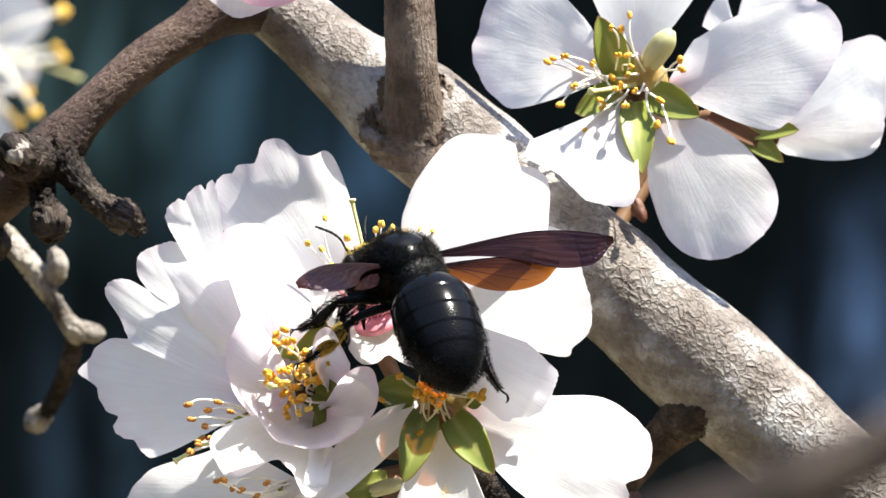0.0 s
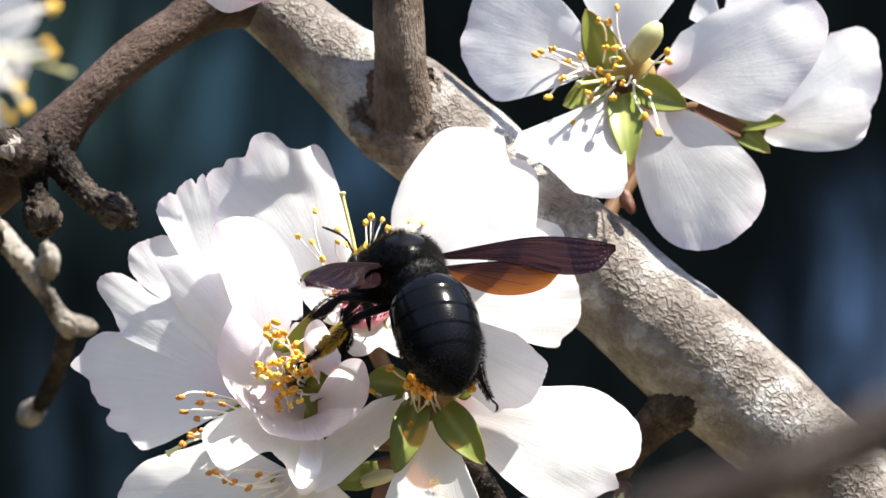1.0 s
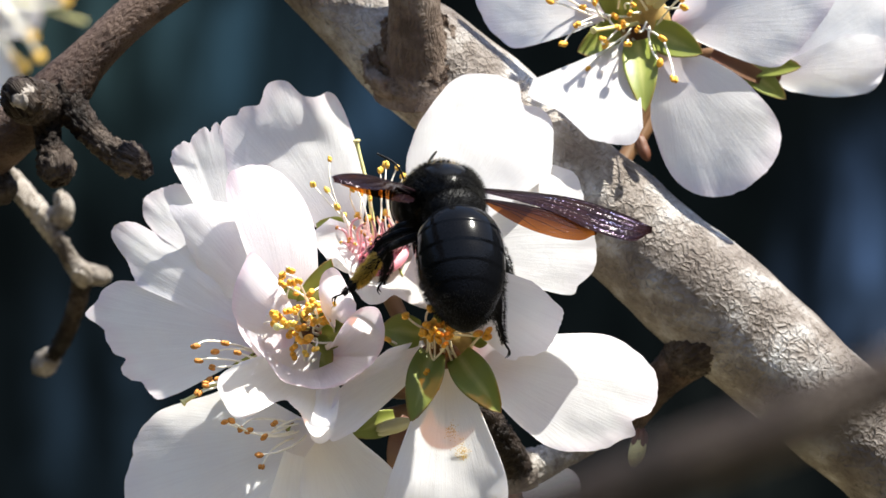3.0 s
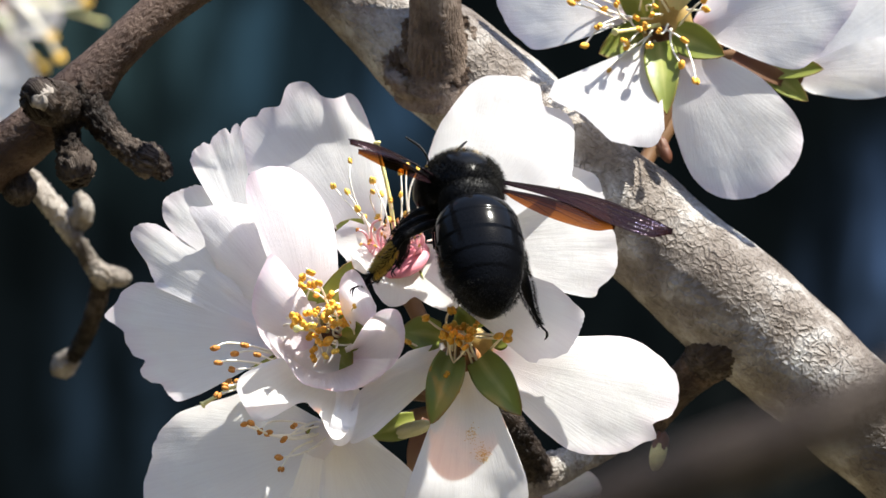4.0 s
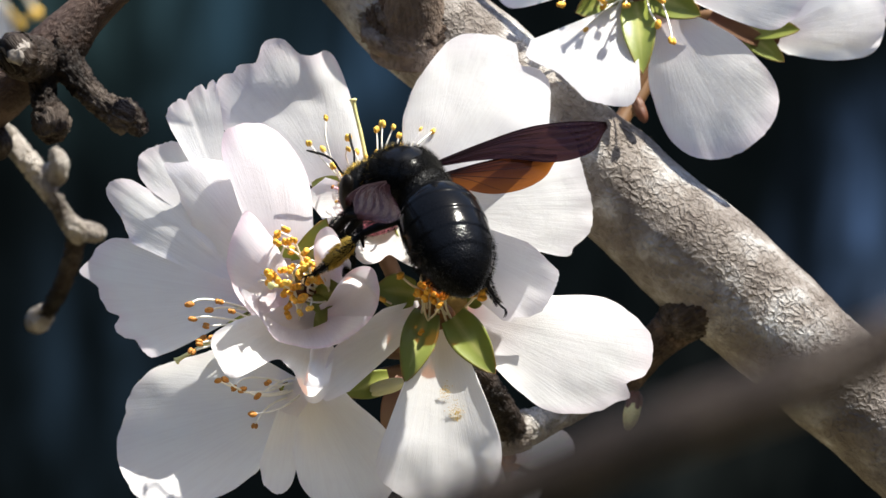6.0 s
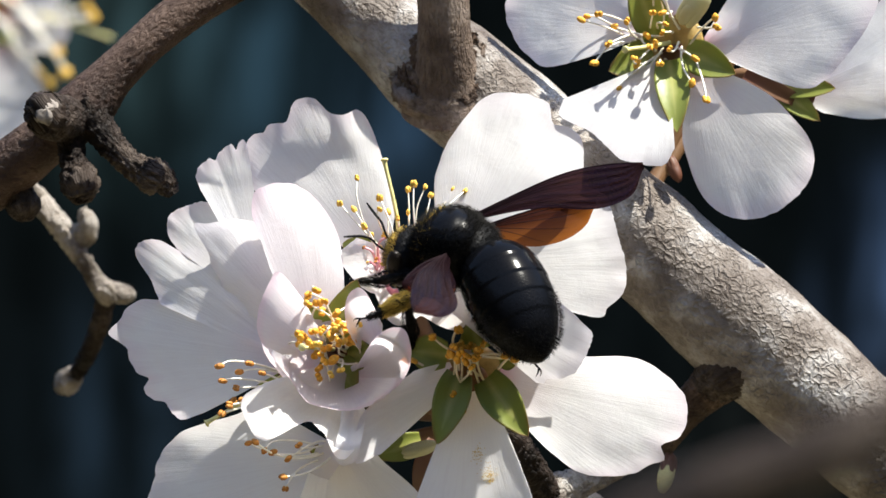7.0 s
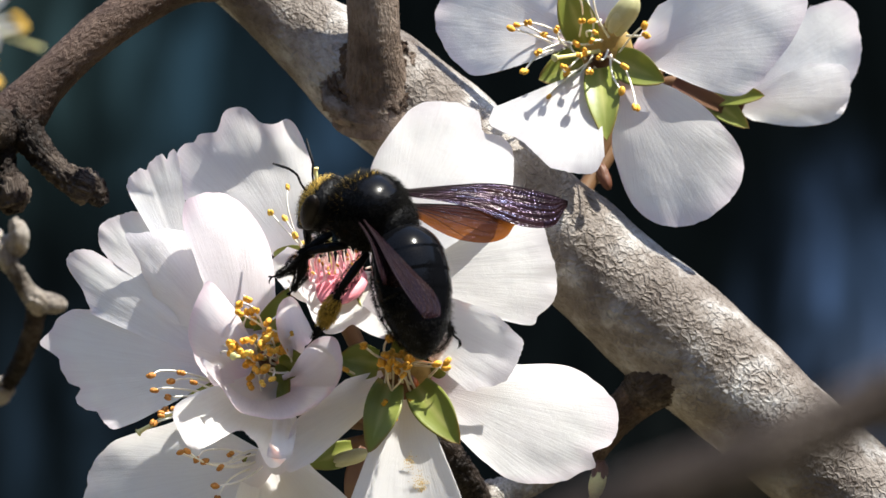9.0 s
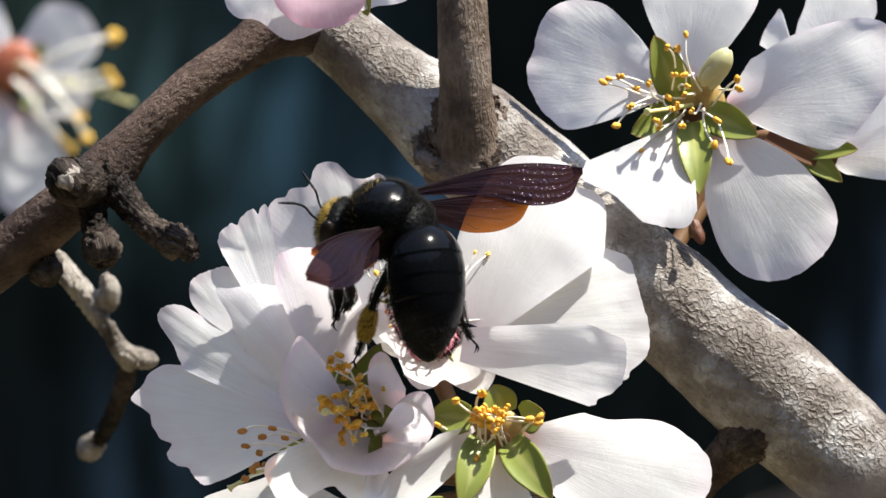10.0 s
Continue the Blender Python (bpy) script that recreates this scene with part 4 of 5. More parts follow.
petal(blossom_open, (1135, 90), -3, -10.5, -161, -81, (183, 200, 189, 176, 170, 171, 174, 180, 178, 177, 177, 173, 147), mat=PETAL_PLAIN, cup=-0.4, bow=1.0, ruffle=0.5, neck=14)

# side-on blossom behind it
blossom_side = blossom((1350, 125, 4), "white almond blossom seen from the side with a green calyx", [((1330, 122, 3), (1440, 128, 1), 24, {}), ((1340, 130, 3), (1412, 185, 1), 22, {}), ((1280, 105, 1), (1400, 165, 3), 16, dict(mat=SEPAL_BROWN))], [], (1350, 128, 4), FILAMENT, ANTHER, cup=CUP, cup_size=0.9)
petal(blossom_side, (1395, 140), 5, 6, -49, 29, (43, 55, 80, 123, 174, 191, 199, 195, 143), cup=1.0, bow=1.0, ruffle=0.4, mat=PETAL_PLAIN, neck=16)
petal(blossom_side, (1395, 130), 6, 9, -11, 52, (107, 167, 192, 214, 230, 241, 254, 245, 203), cup=1.0, bow=1.0, ruffle=0.4)

blossom_behind = blossom((1350, -60, 6), "white almond blossom partly hidden behind an open one", [], [], (1360, -50, 7), FILAMENT, ANTHER, cup=CUP, cup_size=0.8)
petal(blossom_behind, (1317, -40), 6, 6, 163, 90, (52, 53, 55, 58, 61, 66, 72, 78, 33), cup=0.6, bow=0.5, ruffle=0.3)
petal(blossom_behind, (1392, -55), 7, 8, 162, 18, (65, 70, 80, 108, 134, 133, 121, 100, 63), cup=0.8, bow=0.6, ruffle=0.4)

# blossom above the fork, rose-tinted inside
blossom_rose = blossom((480, -190, -14), "pale almond blossom with a rose-pink petal above the fork", [((560, -170, -13), (580, -106, -13), 16, {})], [], (500, -200, -14), FILAMENT, ANTHER, cup=CUP_PINK)
petal(blossom_rose, (450, -214), -14, -15, -158, -67, (134, 143, 150, 147, 133, 133, 142, 150, 148, 143, 140), cup=0.8, bow=0.8, ruffle=0.6, neck=30)
petal(blossom_rose, (490, -204), -16, -18, -148, -28, (94, 105, 112, 118, 120, 122, 121, 114, 107), mat=PETAL_ROSE, cup=1.0, bow=1.2, ruffle=0.5, neck=30)
petal(blossom_rose, (520, -204), -14, -13, -61, -13, (102, 106, 113, 129, 145, 140, 132), cup=0.6, bow=0.5, ruffle=0.4, neck=20)

# blossom farther off, out of focus
blossom_soft = blossom((-50, 10, 340), "out-of-focus white almond blossom behind the side limb", [((-20, -20, 338), (10, -60, 336), 24, {}), ((-20, 30, 338), (5, 70, 336), 24, {})],
    [(132, -72, 334), (132, 8, 334), (85, 106, 334), (55, 125, 334), (70, 70, 334), (120, -10, 335), (40, 110, 334)],
    (-42, -22, 335), FILAMENT, ANTHER_YELLOW, cup=CUP_RUST, cup_size=2.1, style=(165, 45, 335), size=2.0, thick=2.8)
for base_, aim_, far_ in (((-30, 20), 52, 175), ((-20, 30), 0, 110), ((-40, 60), -75, 190), ((-60, 30), -128, 165), ((-70, 0), 117, 160)):
    petal(blossom_soft, base_, 340, 337, aim_ + 36, aim_ - 36, tuple(far_ * f for f in (0.55, 0.85, 0.97, 1.0, 0.96, 0.88, 0.6)), cup=1.0, neck=30)

# white petal under the spur, and small buds
blossom_back = blossom((960, 900, 6), "white almond blossom hanging behind the spur", [], [], (930, 895, 6), FILAMENT, ANTHER, cup=CUP, cup_size=0.8)
for base_, aim_, far_ in (((930, 880), 2, 116), ((900, 900), -100, 112), ((930, 930), -20, 60)):
    petal(blossom_back, base_, 6, 7, aim_ + 38, aim_ - 38, tuple(far_ * f for f in (0.5, 0.8, 0.95, 1.0, 0.96, 0.85, 0.55)), cup=0.8, neck=16)


def bud(origin, top, r, label, sepal_mat, core=BUD_GREEN):
    o, T = at(*origin), at(*top)
    ob = thing("flower_bud", o, label, "bud", "buds on the branch")
    a = (T - o).normalized()
    x = a.cross(Vector((0, 1, 0.1))).normalized()
    y = a.cross(x)
    L = (T - o).length
    R = r * UNIT
    part("bud_scale", mesh_from("bud_scale", *ball_data(a * L * 0.5, (x * R, y * R, a * L * 0.55), 12, 16, lambda n: 1 + 0.06 * math.sin(5 * math.atan2(n.y, n.x))), [core]), ob)
    for i in range(5):
        an = 2 * math.pi * i / 5
        way = x * math.cos(an) + y * math.sin(an)
        turn = a.cross(way)
        part("bud_scale", mesh_from("bud_scale", *ball_data(a * L * 0.28 + way * R * 0.55, (turn * R * 0.6, way * R * 0.5, a * L * 0.42), 8, 10), [sepal_mat]), ob)
    return ob


bud((1176, 8, -4), (1212, -44, -6), 22, "pale cream-green flower bud between the petals", BUD_GREEN)
bud((1152, 782, 2), (1140, 838, -1), 15, "small lime-tipped bud with russet scales", SEPAL_BROWN, STYLE)
bud((690, 772, -21), (742, 757, -22), 13, "pale lime bud under the petals", BUD_GREEN)
bud((1150, 255, -4), (1166, 292, -5), 11, "small dry brown bud on the limb", SEPAL_BROWN, SEPAL_BROWN)


def pollen(parent, center, spread, count, size, seed, label):
    """Loose grains lying on a petal."""
    rnd = random.Random(seed)
    sets = []
    for _ in range(count):
        u, v = rnd.gauss(center[0], spread), rnd.gauss(center[1], spread * 1.4)
        r = size * MM * rnd.uniform(0.5, 1.2)
        sets.append(ball_data(at(u, v, center[2]) - parent.location, (Vector((r, 0, 0)), Vector((0, r, 0)), Vector((0, 0, r))), 5, 7))
    part("pollen", mesh_from("pollen", *joined(*sets), [POLLEN]), parent, label, "stuff")


def pedicel(parent, rows, mat=SEPAL_BROWN):
    """The short stalk that holds a blossom to its twig."""
    me = tube_mesh("pedicel", branch_path(*rows), 24, 14, mat, bark_rough(0.2, 0.06, 5.0))
    me.transform(Matrix.Translation(-parent.location))
    part("pedicel", me, parent, "short russet stalk")


pedicel(blossom_feed, ((668, 440, -12.5, 20), (700, 520, -9, 16), (760, 640, -11, 14), (800, 690, -17, 16)))
pedicel(blossom_mid, ((560, 592, -22.5, 18), (640, 640, -16, 14), (730, 690, -14, 14), (800, 700, -16, 16)))
pedicel(blossom_edge, ((475, 640, -19.5, 16), (560, 660, -13, 13), (700, 700, -12, 13), (800, 705, -16, 15)))
pedicel(blossom_low, ((560, 770, -20.5, 15), (640, 760, -15, 13), (730, 740, -13, 13), (810, 725, -15, 15)))
pedicel(blossom_under, ((805, 632, -23.5, 22), (808, 670, -19, 17), (815, 715, -15, 16)))
pedicel(blossom_open, ((1148, 52, -1.5, 22), (1158, 130, 3, 16), (1150, 230, 4, 14), (1120, 300, 2, 14)))
pedicel(blossom_side, ((1400, 140, 4, 20), (1340, 125, 3, 13), (1280, 104, 2, 11), (1200, 140, 5, 11), (1130, 270, 3, 13)))
pedicel(blossom_behind, ((1360, -50, 7, 14), (1290, 20, 8, 12), (1220, 140, 7, 12), (1140, 275, 3, 13)))
pedicel(blossom_rose, ((500, -198, -13.5, 16), (480, -150, -8, 13), (455, -95, 0, 14)))
pedicel(blossom_back, ((930, 893, 6, 12), (925, 870, 3, 11), (930, 850, 0, 12)))
pedicel(blossom_soft, ((-20, 0, 339, 26), (-160, 30, 342, 22), (-420, 120, 346, 26)))


# ---- the bee ----
def hairs(points, length, thick, seed, lean):
    """Short tapering hairs on (place, normal) pairs."""
    rnd = random.Random(seed)
    verts, faces = [], []
    for p, n in points:
        way = (n + Vector((rnd.uniform(-1, 1), rnd.uniform(-1, 1), rnd.uniform(-1, 1))) * 0.45 + lean).normalized()
        L = length * rnd.uniform(0.6, 1.25)
        x = way.orthogonal().normalized() * thick
        y = way.cross(x)
        o = len(verts)
        verts += [p + x, p - x * 0.5 + y * 0.87, p - x * 0.5 - y * 0.87, p + way * L]
        faces += [(o, o + 1, o + 3), (o + 1, o + 2, o + 3), (o + 2, o, o + 3)]
    return verts, faces


def skin_points(center, axes, count, seed, keep):
    rnd = random.Random(seed)
    out = []
    while len(out) < count:
        n = Vector((rnd.gauss(0, 1), rnd.gauss(0, 1), rnd.gauss(0, 1))).normalized()
        if not keep(n):
            continue
        p = center + Vector((axes[0] * n.x, axes[1] * n.y, axes[2] * n.z))
        m = Vector((n.x / axes[0], n.y / axes[1], n.z / axes[2])).normalized()
        out.append((p, m))
    return out


pollen(blossom_under, (815, 775, -29.95), 5, 90, 0.05, 51, "golden pollen grains")
pollen(blossom_under, (836, 812, -30.7), 6, 150, 0.055, 52, "golden pollen grains")
X, Y, Z = Vector((1, 0, 0)), Vector((0, 1, 0)), Vector((0, 0, 1))
bee = thing("carpenter_bee", (0, 0, 0), "large black carpenter bee dusted with golden pollen, smoky violet wings", "bee")


def build_bee():
    """Local axes of the bee: +Y ahead, +Z its back, +X its right. Millimetres times MM."""
    th = (4.9 * MM, 4.7 * MM, 4.5 * MM)
    v, f = ball_data(Vector(), (X * th[0], Y * th[1], Z * th[2]), 40, 56,
                     lambda n: 1 - 0.015 * math.exp(-((n.y + 0.42) / 0.05) ** 2) * max(0, n.z) - 0.02 * math.exp(-((n.y - 0.3) / 0.05) ** 2) * max(0, n.z))
    part("thorax", mesh_from("thorax", v, f, [SHELL]), bee, "glossy black thorax")
    bare = lambda n: not (n.z > 0.85 and n.y < 0.30)
    pts = skin_points(Vector(), th, 14000, 3, bare)
    part("fur", mesh_from("fur", *hairs(pts, 0.75 * MM, 0.026 * MM, 4, Vector((0, -0.45, 0))), [HAIR]), bee, "dense black fur", "stuff")
    pts = skin_points(Vector(), th, 170, 7, lambda n: n.y > 0.2 and n.z > -0.6)
    part("fur", mesh_from("fur", *hairs(pts, 0.7 * MM, 0.016 * MM, 8, Vector((0, -0.3, 0))), [HAIR_GOLD]), bee, "pollen-dusted fur", "stuff")

    pc, pa = Vector((0, -3.4, -0.9)) * MM, (4.0 * MM, 2.6 * MM, 3.5 * MM)
    part("propodeum", mesh_from("propodeum", *ball_data(pc, (X * pa[0], Y * pa[1], Z * pa[2]), 20, 28), [SHELL_MATT]), bee, "black furry hind part of the thorax")
    pts = skin_points(pc, pa, 3000, 9, lambda n: n.y < 0.2)
    part("fur", mesh_from("fur", *hairs(pts, 0.7 * MM, 0.026 * MM, 10, Vector((0, -0.5, 0.2))), [HAIR]), bee, "short black fur", "stuff")

    # head, hinged at the front of the thorax
    hc = Vector((0, 5.9, -2.1)) * MM
    ha = (3.7 * MM, 2.5 * MM, 3.3 * MM)
    v, f = ball_data(hc, (X * ha[0], Y * ha[1], Z * ha[2]), 24, 32)
    head = part("head", mesh_from("head", v, f, [SHELL_MATT]), bee, "black hairy head dusted with pollen")
    pts = skin_points(hc, ha, 3500, 11, lambda n: abs(n.x) < 0.86)
    part("fur", mesh_from("fur", *hairs(pts, 0.8 * MM, 0.025 * MM, 12, Vector((0, 0.2, 0))), [HAIR]), head, kind="stuff")
    pts = skin_points(hc, ha, 1800, 13, lambda n: abs(n.x) < 0.9 and n.y > 0.25 and n.z > -0.8)
    part("fur", mesh_from("fur", *hairs(pts, 0.7 * MM, 0.022 * MM, 14, Vector((0, 0.1, 0.2))), [HAIR_GOLD]), head, "golden pollen-dusted hair", "stuff")
    for s in (-1, 1):
        v, f = ball_data(hc + Vector((3.0 * s, 0.35, 0.2)) * MM, (X * 1.0 * MM, Y * 1.25 * MM, Z * 2.5 * MM), 14, 16)
        part("eye", mesh_from("eye", v, f, [EYE]), head, "dark oval compound eye")
        pth = [(0.9 * s, 8.2, -0.9, 0.16), (1.4 * s, 9.0, 0.2, 0.14), (1.9 * s, 9.5, 1.4, 0.15), (2.5 * s, 10.4, 2.1, 0.17), (3.3 * s, 11.3, 2.5, 0.17), (4.0 * s, 12.0, 2.8, 0.11)]
        v, f, _ = tube_data([tuple(c * MM for c in r) for r in pth], 34, 8, lambda p, run, a, r: 1 + 0.12 * math.sin(run * 9000))
        part("antenna", mesh_from("antenna", v, f, [SHELL_MATT]), head, "jointed black antenna")
        v, f, _ = tube_data([tuple(c * MM for c in r) for r in [(1.4 * s, 7.6, -4.2, 0.7), (1.2 * s, 7.9, -5.3, 0.55), (0.6 * s, 8.1, -6.1, 0.3), (0.2 * s, 8.1, -6.5, 0.1)]], 14, 10)
        part("mandible", mesh_from("mandible", v, f, [SHELL]), head)
    v, f, _ = tube_data([tuple(c * MM for c in r) for r in [(0, 7.4, -4.6, 0.8), (0, 7.4, -6.4, 0.62), (0, 7.0, -8.2, 0.4), (0, 6.6, -9.8, 0.12)]], 20, 12)
    part("proboscis", mesh_from("proboscis", v, f, [SHELL]), head, "pointed black proboscis")

    # abdomen: origin at the waist, running back along -Y, with overlapping plates
    L, half, high = 16.2 * MM, 5.35 * MM, 4.6 * MM
    verts, faces = [], []
    rings, sides = 90, 48
    edges = (0.235, 0.40, 0.555, 0.70, 0.83)
    for i in range(rings + 1):
        t = i / rings
        g = max(0.0, 1 - abs((t - 0.42) / 0.58) ** 2.1) ** 0.62 if t > 0.42 else max(0.0, 1 - abs((0.42 - t) / 0.45) ** 2.6) ** 0.5
        g = max(g, 0.02)
        step = 0.0
        for e in edges:
            step += 0.02 * (1 / (1 + math.exp(-(t - e) * 260)) - 0.5) - 0.010 * math.exp(-((t - e) / 0.007) ** 2)
        sag = -1.5 * MM * math.sin(math.pi * t) * 0.2 - 2.0 * MM * t * t
        for j in range(sides):
            a = 2 * math.pi * j / sides
            k = g * (1 - step)
            z = math.sin(a)
            verts.append(Vector((math.cos(a) * half * k, -t * L, (z if z > 0 else z * 0.8) * high * k + sag)))
    for i in range(rings):
        for j in range(sides):
            k = (j + 1) % sides
            faces.append((i * sides + j, (i + 1) * sides + j, (i + 1) * sides + k, i * sides + k))
    faces.append(tuple(range(sides)))
    faces.append(tuple(reversed(range(rings * sides, (rings + 1) * sides))))
    abdomen = part("abdomen", mesh_from("abdomen", verts, faces, [SHELL_PITTED]), bee, "glossy black abdomen in overlapping plates")
    pts = skin_points(Vector((0, -8.2, -0.9)) * MM, (5.1 * MM, 7.6 * MM, 4.2 * MM), 3600, 21, lambda n: abs(n.x) > 0.84 or n.y < -0.62 or n.z < -0.45)
    part("fur", mesh_from("fur", *hairs(pts, 0.7 * MM, 0.035 * MM, 22, Vector((0, -0.7, 0))), [HAIR]), abdomen, "black fringe of hair", "stuff")
    return head, abdomen


def build_wing(name, length, chord, mat, profile, sweep, label, side):
    """A thin membrane with raised veins; hinge at the origin, +Y to the tip, +X the trailing side."""
    rows, cols = 56, 40
    verts, uvs, faces = [], [], []

    def edge(t):
        lead = chord * (-0.28 * t + 1.5 * max(0.0, t - 0.45) ** 2) * sweep
        return lead, chord * catmull([(w,) for w in profile], t * (len(profile) - 1))[0]

    def height(t, w):
        ridges = math.sin(w * 34 + 3 * math.sin(t * 5)) * max(0.0, min(1.0, t * 3 - 1.2))
        return side * (0.12 * chord * math.sin(math.pi * t) - 0.07 * chord * w * w * (0.3 + t) + 0.009 * chord * ridges + 0.012 * chord * math.sin(w * 13) * (1 - t))

    for i in range(rows + 1):
        t = math.sin(math.pi / 2 * i / rows)
        lead, width = edge(t)
        for j in range(cols + 1):
            w = j / cols
            verts.append(Vector((lead + width * w, t * length, height(t, w))))
            uvs.append((w, t))
    for i in range(rows):
        for j in range(cols):
            q = i * (cols + 1) + j
            faces.append((q, q + 1, q + cols + 2, q + cols + 1))
    wing = part(name, mesh_from(name, verts, faces, [mat], uvs=uvs), bee, label)
    for w0, w1, t1, r in ((0.01, 0.0, 0.93, 0.14), (0.10, 0.09, 0.80, 0.09), (0.2, 0.42, 0.85, 0.06), (0.3, 0.72, 0.72, 0.06), (0.35, 0.9, 0.5, 0.05), (0.15, 0.25, 0.93, 0.05)):
        path = []
        for i in range(9):
            t = 0.02 + (t1 - 0.02) * i / 8
            w = w0 + (w1 - w0) * (i / 8) ** 1.3
            lead, width = edge(t)
            path.append((lead + width * w, t * length, height(t, w), r * MM * (1 - 0.6 * i / 8)))
        v, f, _ = tube_data(path, 22, 6)
        part("vein", mesh_from("vein", v, f, [VEIN]), wing)
    return wing


def build_wings(side):
    fore = build_wing("fore_wing", 21.8 * MM, 5.9 * MM, WING, (0.10, 0.20, 0.30, 0.42, 0.56, 0.74, 0.93, 1.0, 0.93, 0.70, 0.10), 1.0, "long smoky violet fore wing", side)
    hind = build_wing("hind_wing", 14.5 * MM, 5.2 * MM, WING_HIND, (0.10, 0.40, 0.66, 0.85, 0.97, 1.0, 0.97, 0.84, 0.58, 0.08), 0.3, "shorter amber hind wing", side)
    return fore, hind


HIND_TUCKED = pose(-0.4 * MM, 0.3 * MM, 0.5 * MM, 0, -12, 7)
HIND_SEAT = pose(1.7 * MM, 0.5 * MM, -0.35 * MM, 0, 0, -6)


def build_leg(length, gold, label, bend=0.18):
    """Hip at the origin, foot at +Y; the knee bends to +Z."""
    L = length
    K = bend * L
    femur = [(0, 0, 0, 0.55), (0, 0.14 * L, 0.57 * K, 0.85), (0, 0.32 * L, 0.96 * K, 0.75), (0, 0.40 * L, K, 0.5)]
    tibia = [(0, 0.40 * L, K, 0.5), (0, 0.52 * L, 0.68 * K, 0.85), (0, 0.64 * L, 0.36 * K, 0.95), (0, 0.72 * L, 0.2 * K, 0.7)]
    tarsus = [(0, 0.72 * L, 0.2 * K, 0.6), (0, 0.82 * L, 0.1 * K, 0.42), (0, 0.93 * L, 0.03 * K, 0.25), (0, 1.0 * L, 0.02 * L, 0.16)]

    def seg(rows, beads=0.0):
        return tube_data([tuple(c * MM for c in r) for r in rows], 20, 12, lambda p, run, a, r: 0.66 + beads * math.sin(run * 5200))[:2]
    leg = part("leg", mesh_from("leg", *seg(femur), [SHELL_MATT]), bee, label)
    part("tibia", mesh_from("tibia", *seg(tibia), [SHELL_MATT]), leg)
    part("tarsus", mesh_from("tarsus", *seg(tarsus, 0.12), [SHELL_MATT]), leg)
    for s in (-1, 1):
        v, f, _ = tube_data([tuple(c * MM for c in r) for r in [(0, L, 0.02 * L, 0.14), (0.35 * s, L + 0.5, 0.1, 0.1), (0.45 * s, L + 0.8, -0.4, 0.03)]], 8, 6)
        part("claw", mesh_from("claw", v, f, [SHELL]), leg)
    for mat, count, seed in ((HAIR, 2400, 31), (HAIR_GOLD if gold else HAIR, 1700 if gold else 200, 32)):
        rnd = random.Random(seed)
        pts = []
        for _ in range(count):
            row = catmull(femur + tibia[1:] + tarsus[1:], rnd.uniform(0.3, 8.0) if mat is HAIR else rnd.uniform(3.6, 6.6))
            a = rnd.uniform(0, 2 * math.pi)
            n = Vector((math.cos(a), 0.2, math.sin(a))).normalized()
            pts.append((Vector(row[:3]) * MM + n * row[3] * MM * 0.95, n))
        part("fur", mesh_from("fur", *hairs(pts, (0.5 if mat is HAIR else 0.62) * MM, (0.026 if mat is HAIR else 0.036) * MM, seed, Vector((0, 0.8, 0))), [mat]), leg, "golden pollen brush" if gold and mat is not HAIR else "", "stuff")
    return leg


head, abdomen = build_bee()
(wing_right, hind_right), (wing_left, hind_left) = build_wings(1), build_wings(-1)
leg_hind_left = build_leg(13.5, True, "black hind leg with a golden pollen brush", 0.12)
leg_mid_left = build_leg(11.5, False, "black middle leg")
leg_fore_left = build_leg(9.5, False, "black fore leg")
leg_hind_right = build_leg(15.2, False, "black furry hind leg", 0.12)
leg_mid_right = build_leg(11.5, False, "black middle leg")


def frame_of(place, ahead, back):
    """A pose at place with +Y ahead and +Z as near to back as can be."""
    y = ahead.normalized()
    z = (back - y * back.dot(y)).normalized()
    x = y.cross(z)
    m = Matrix((x, y, z)).transposed().to_4x4()
    m.translation = place
    return m


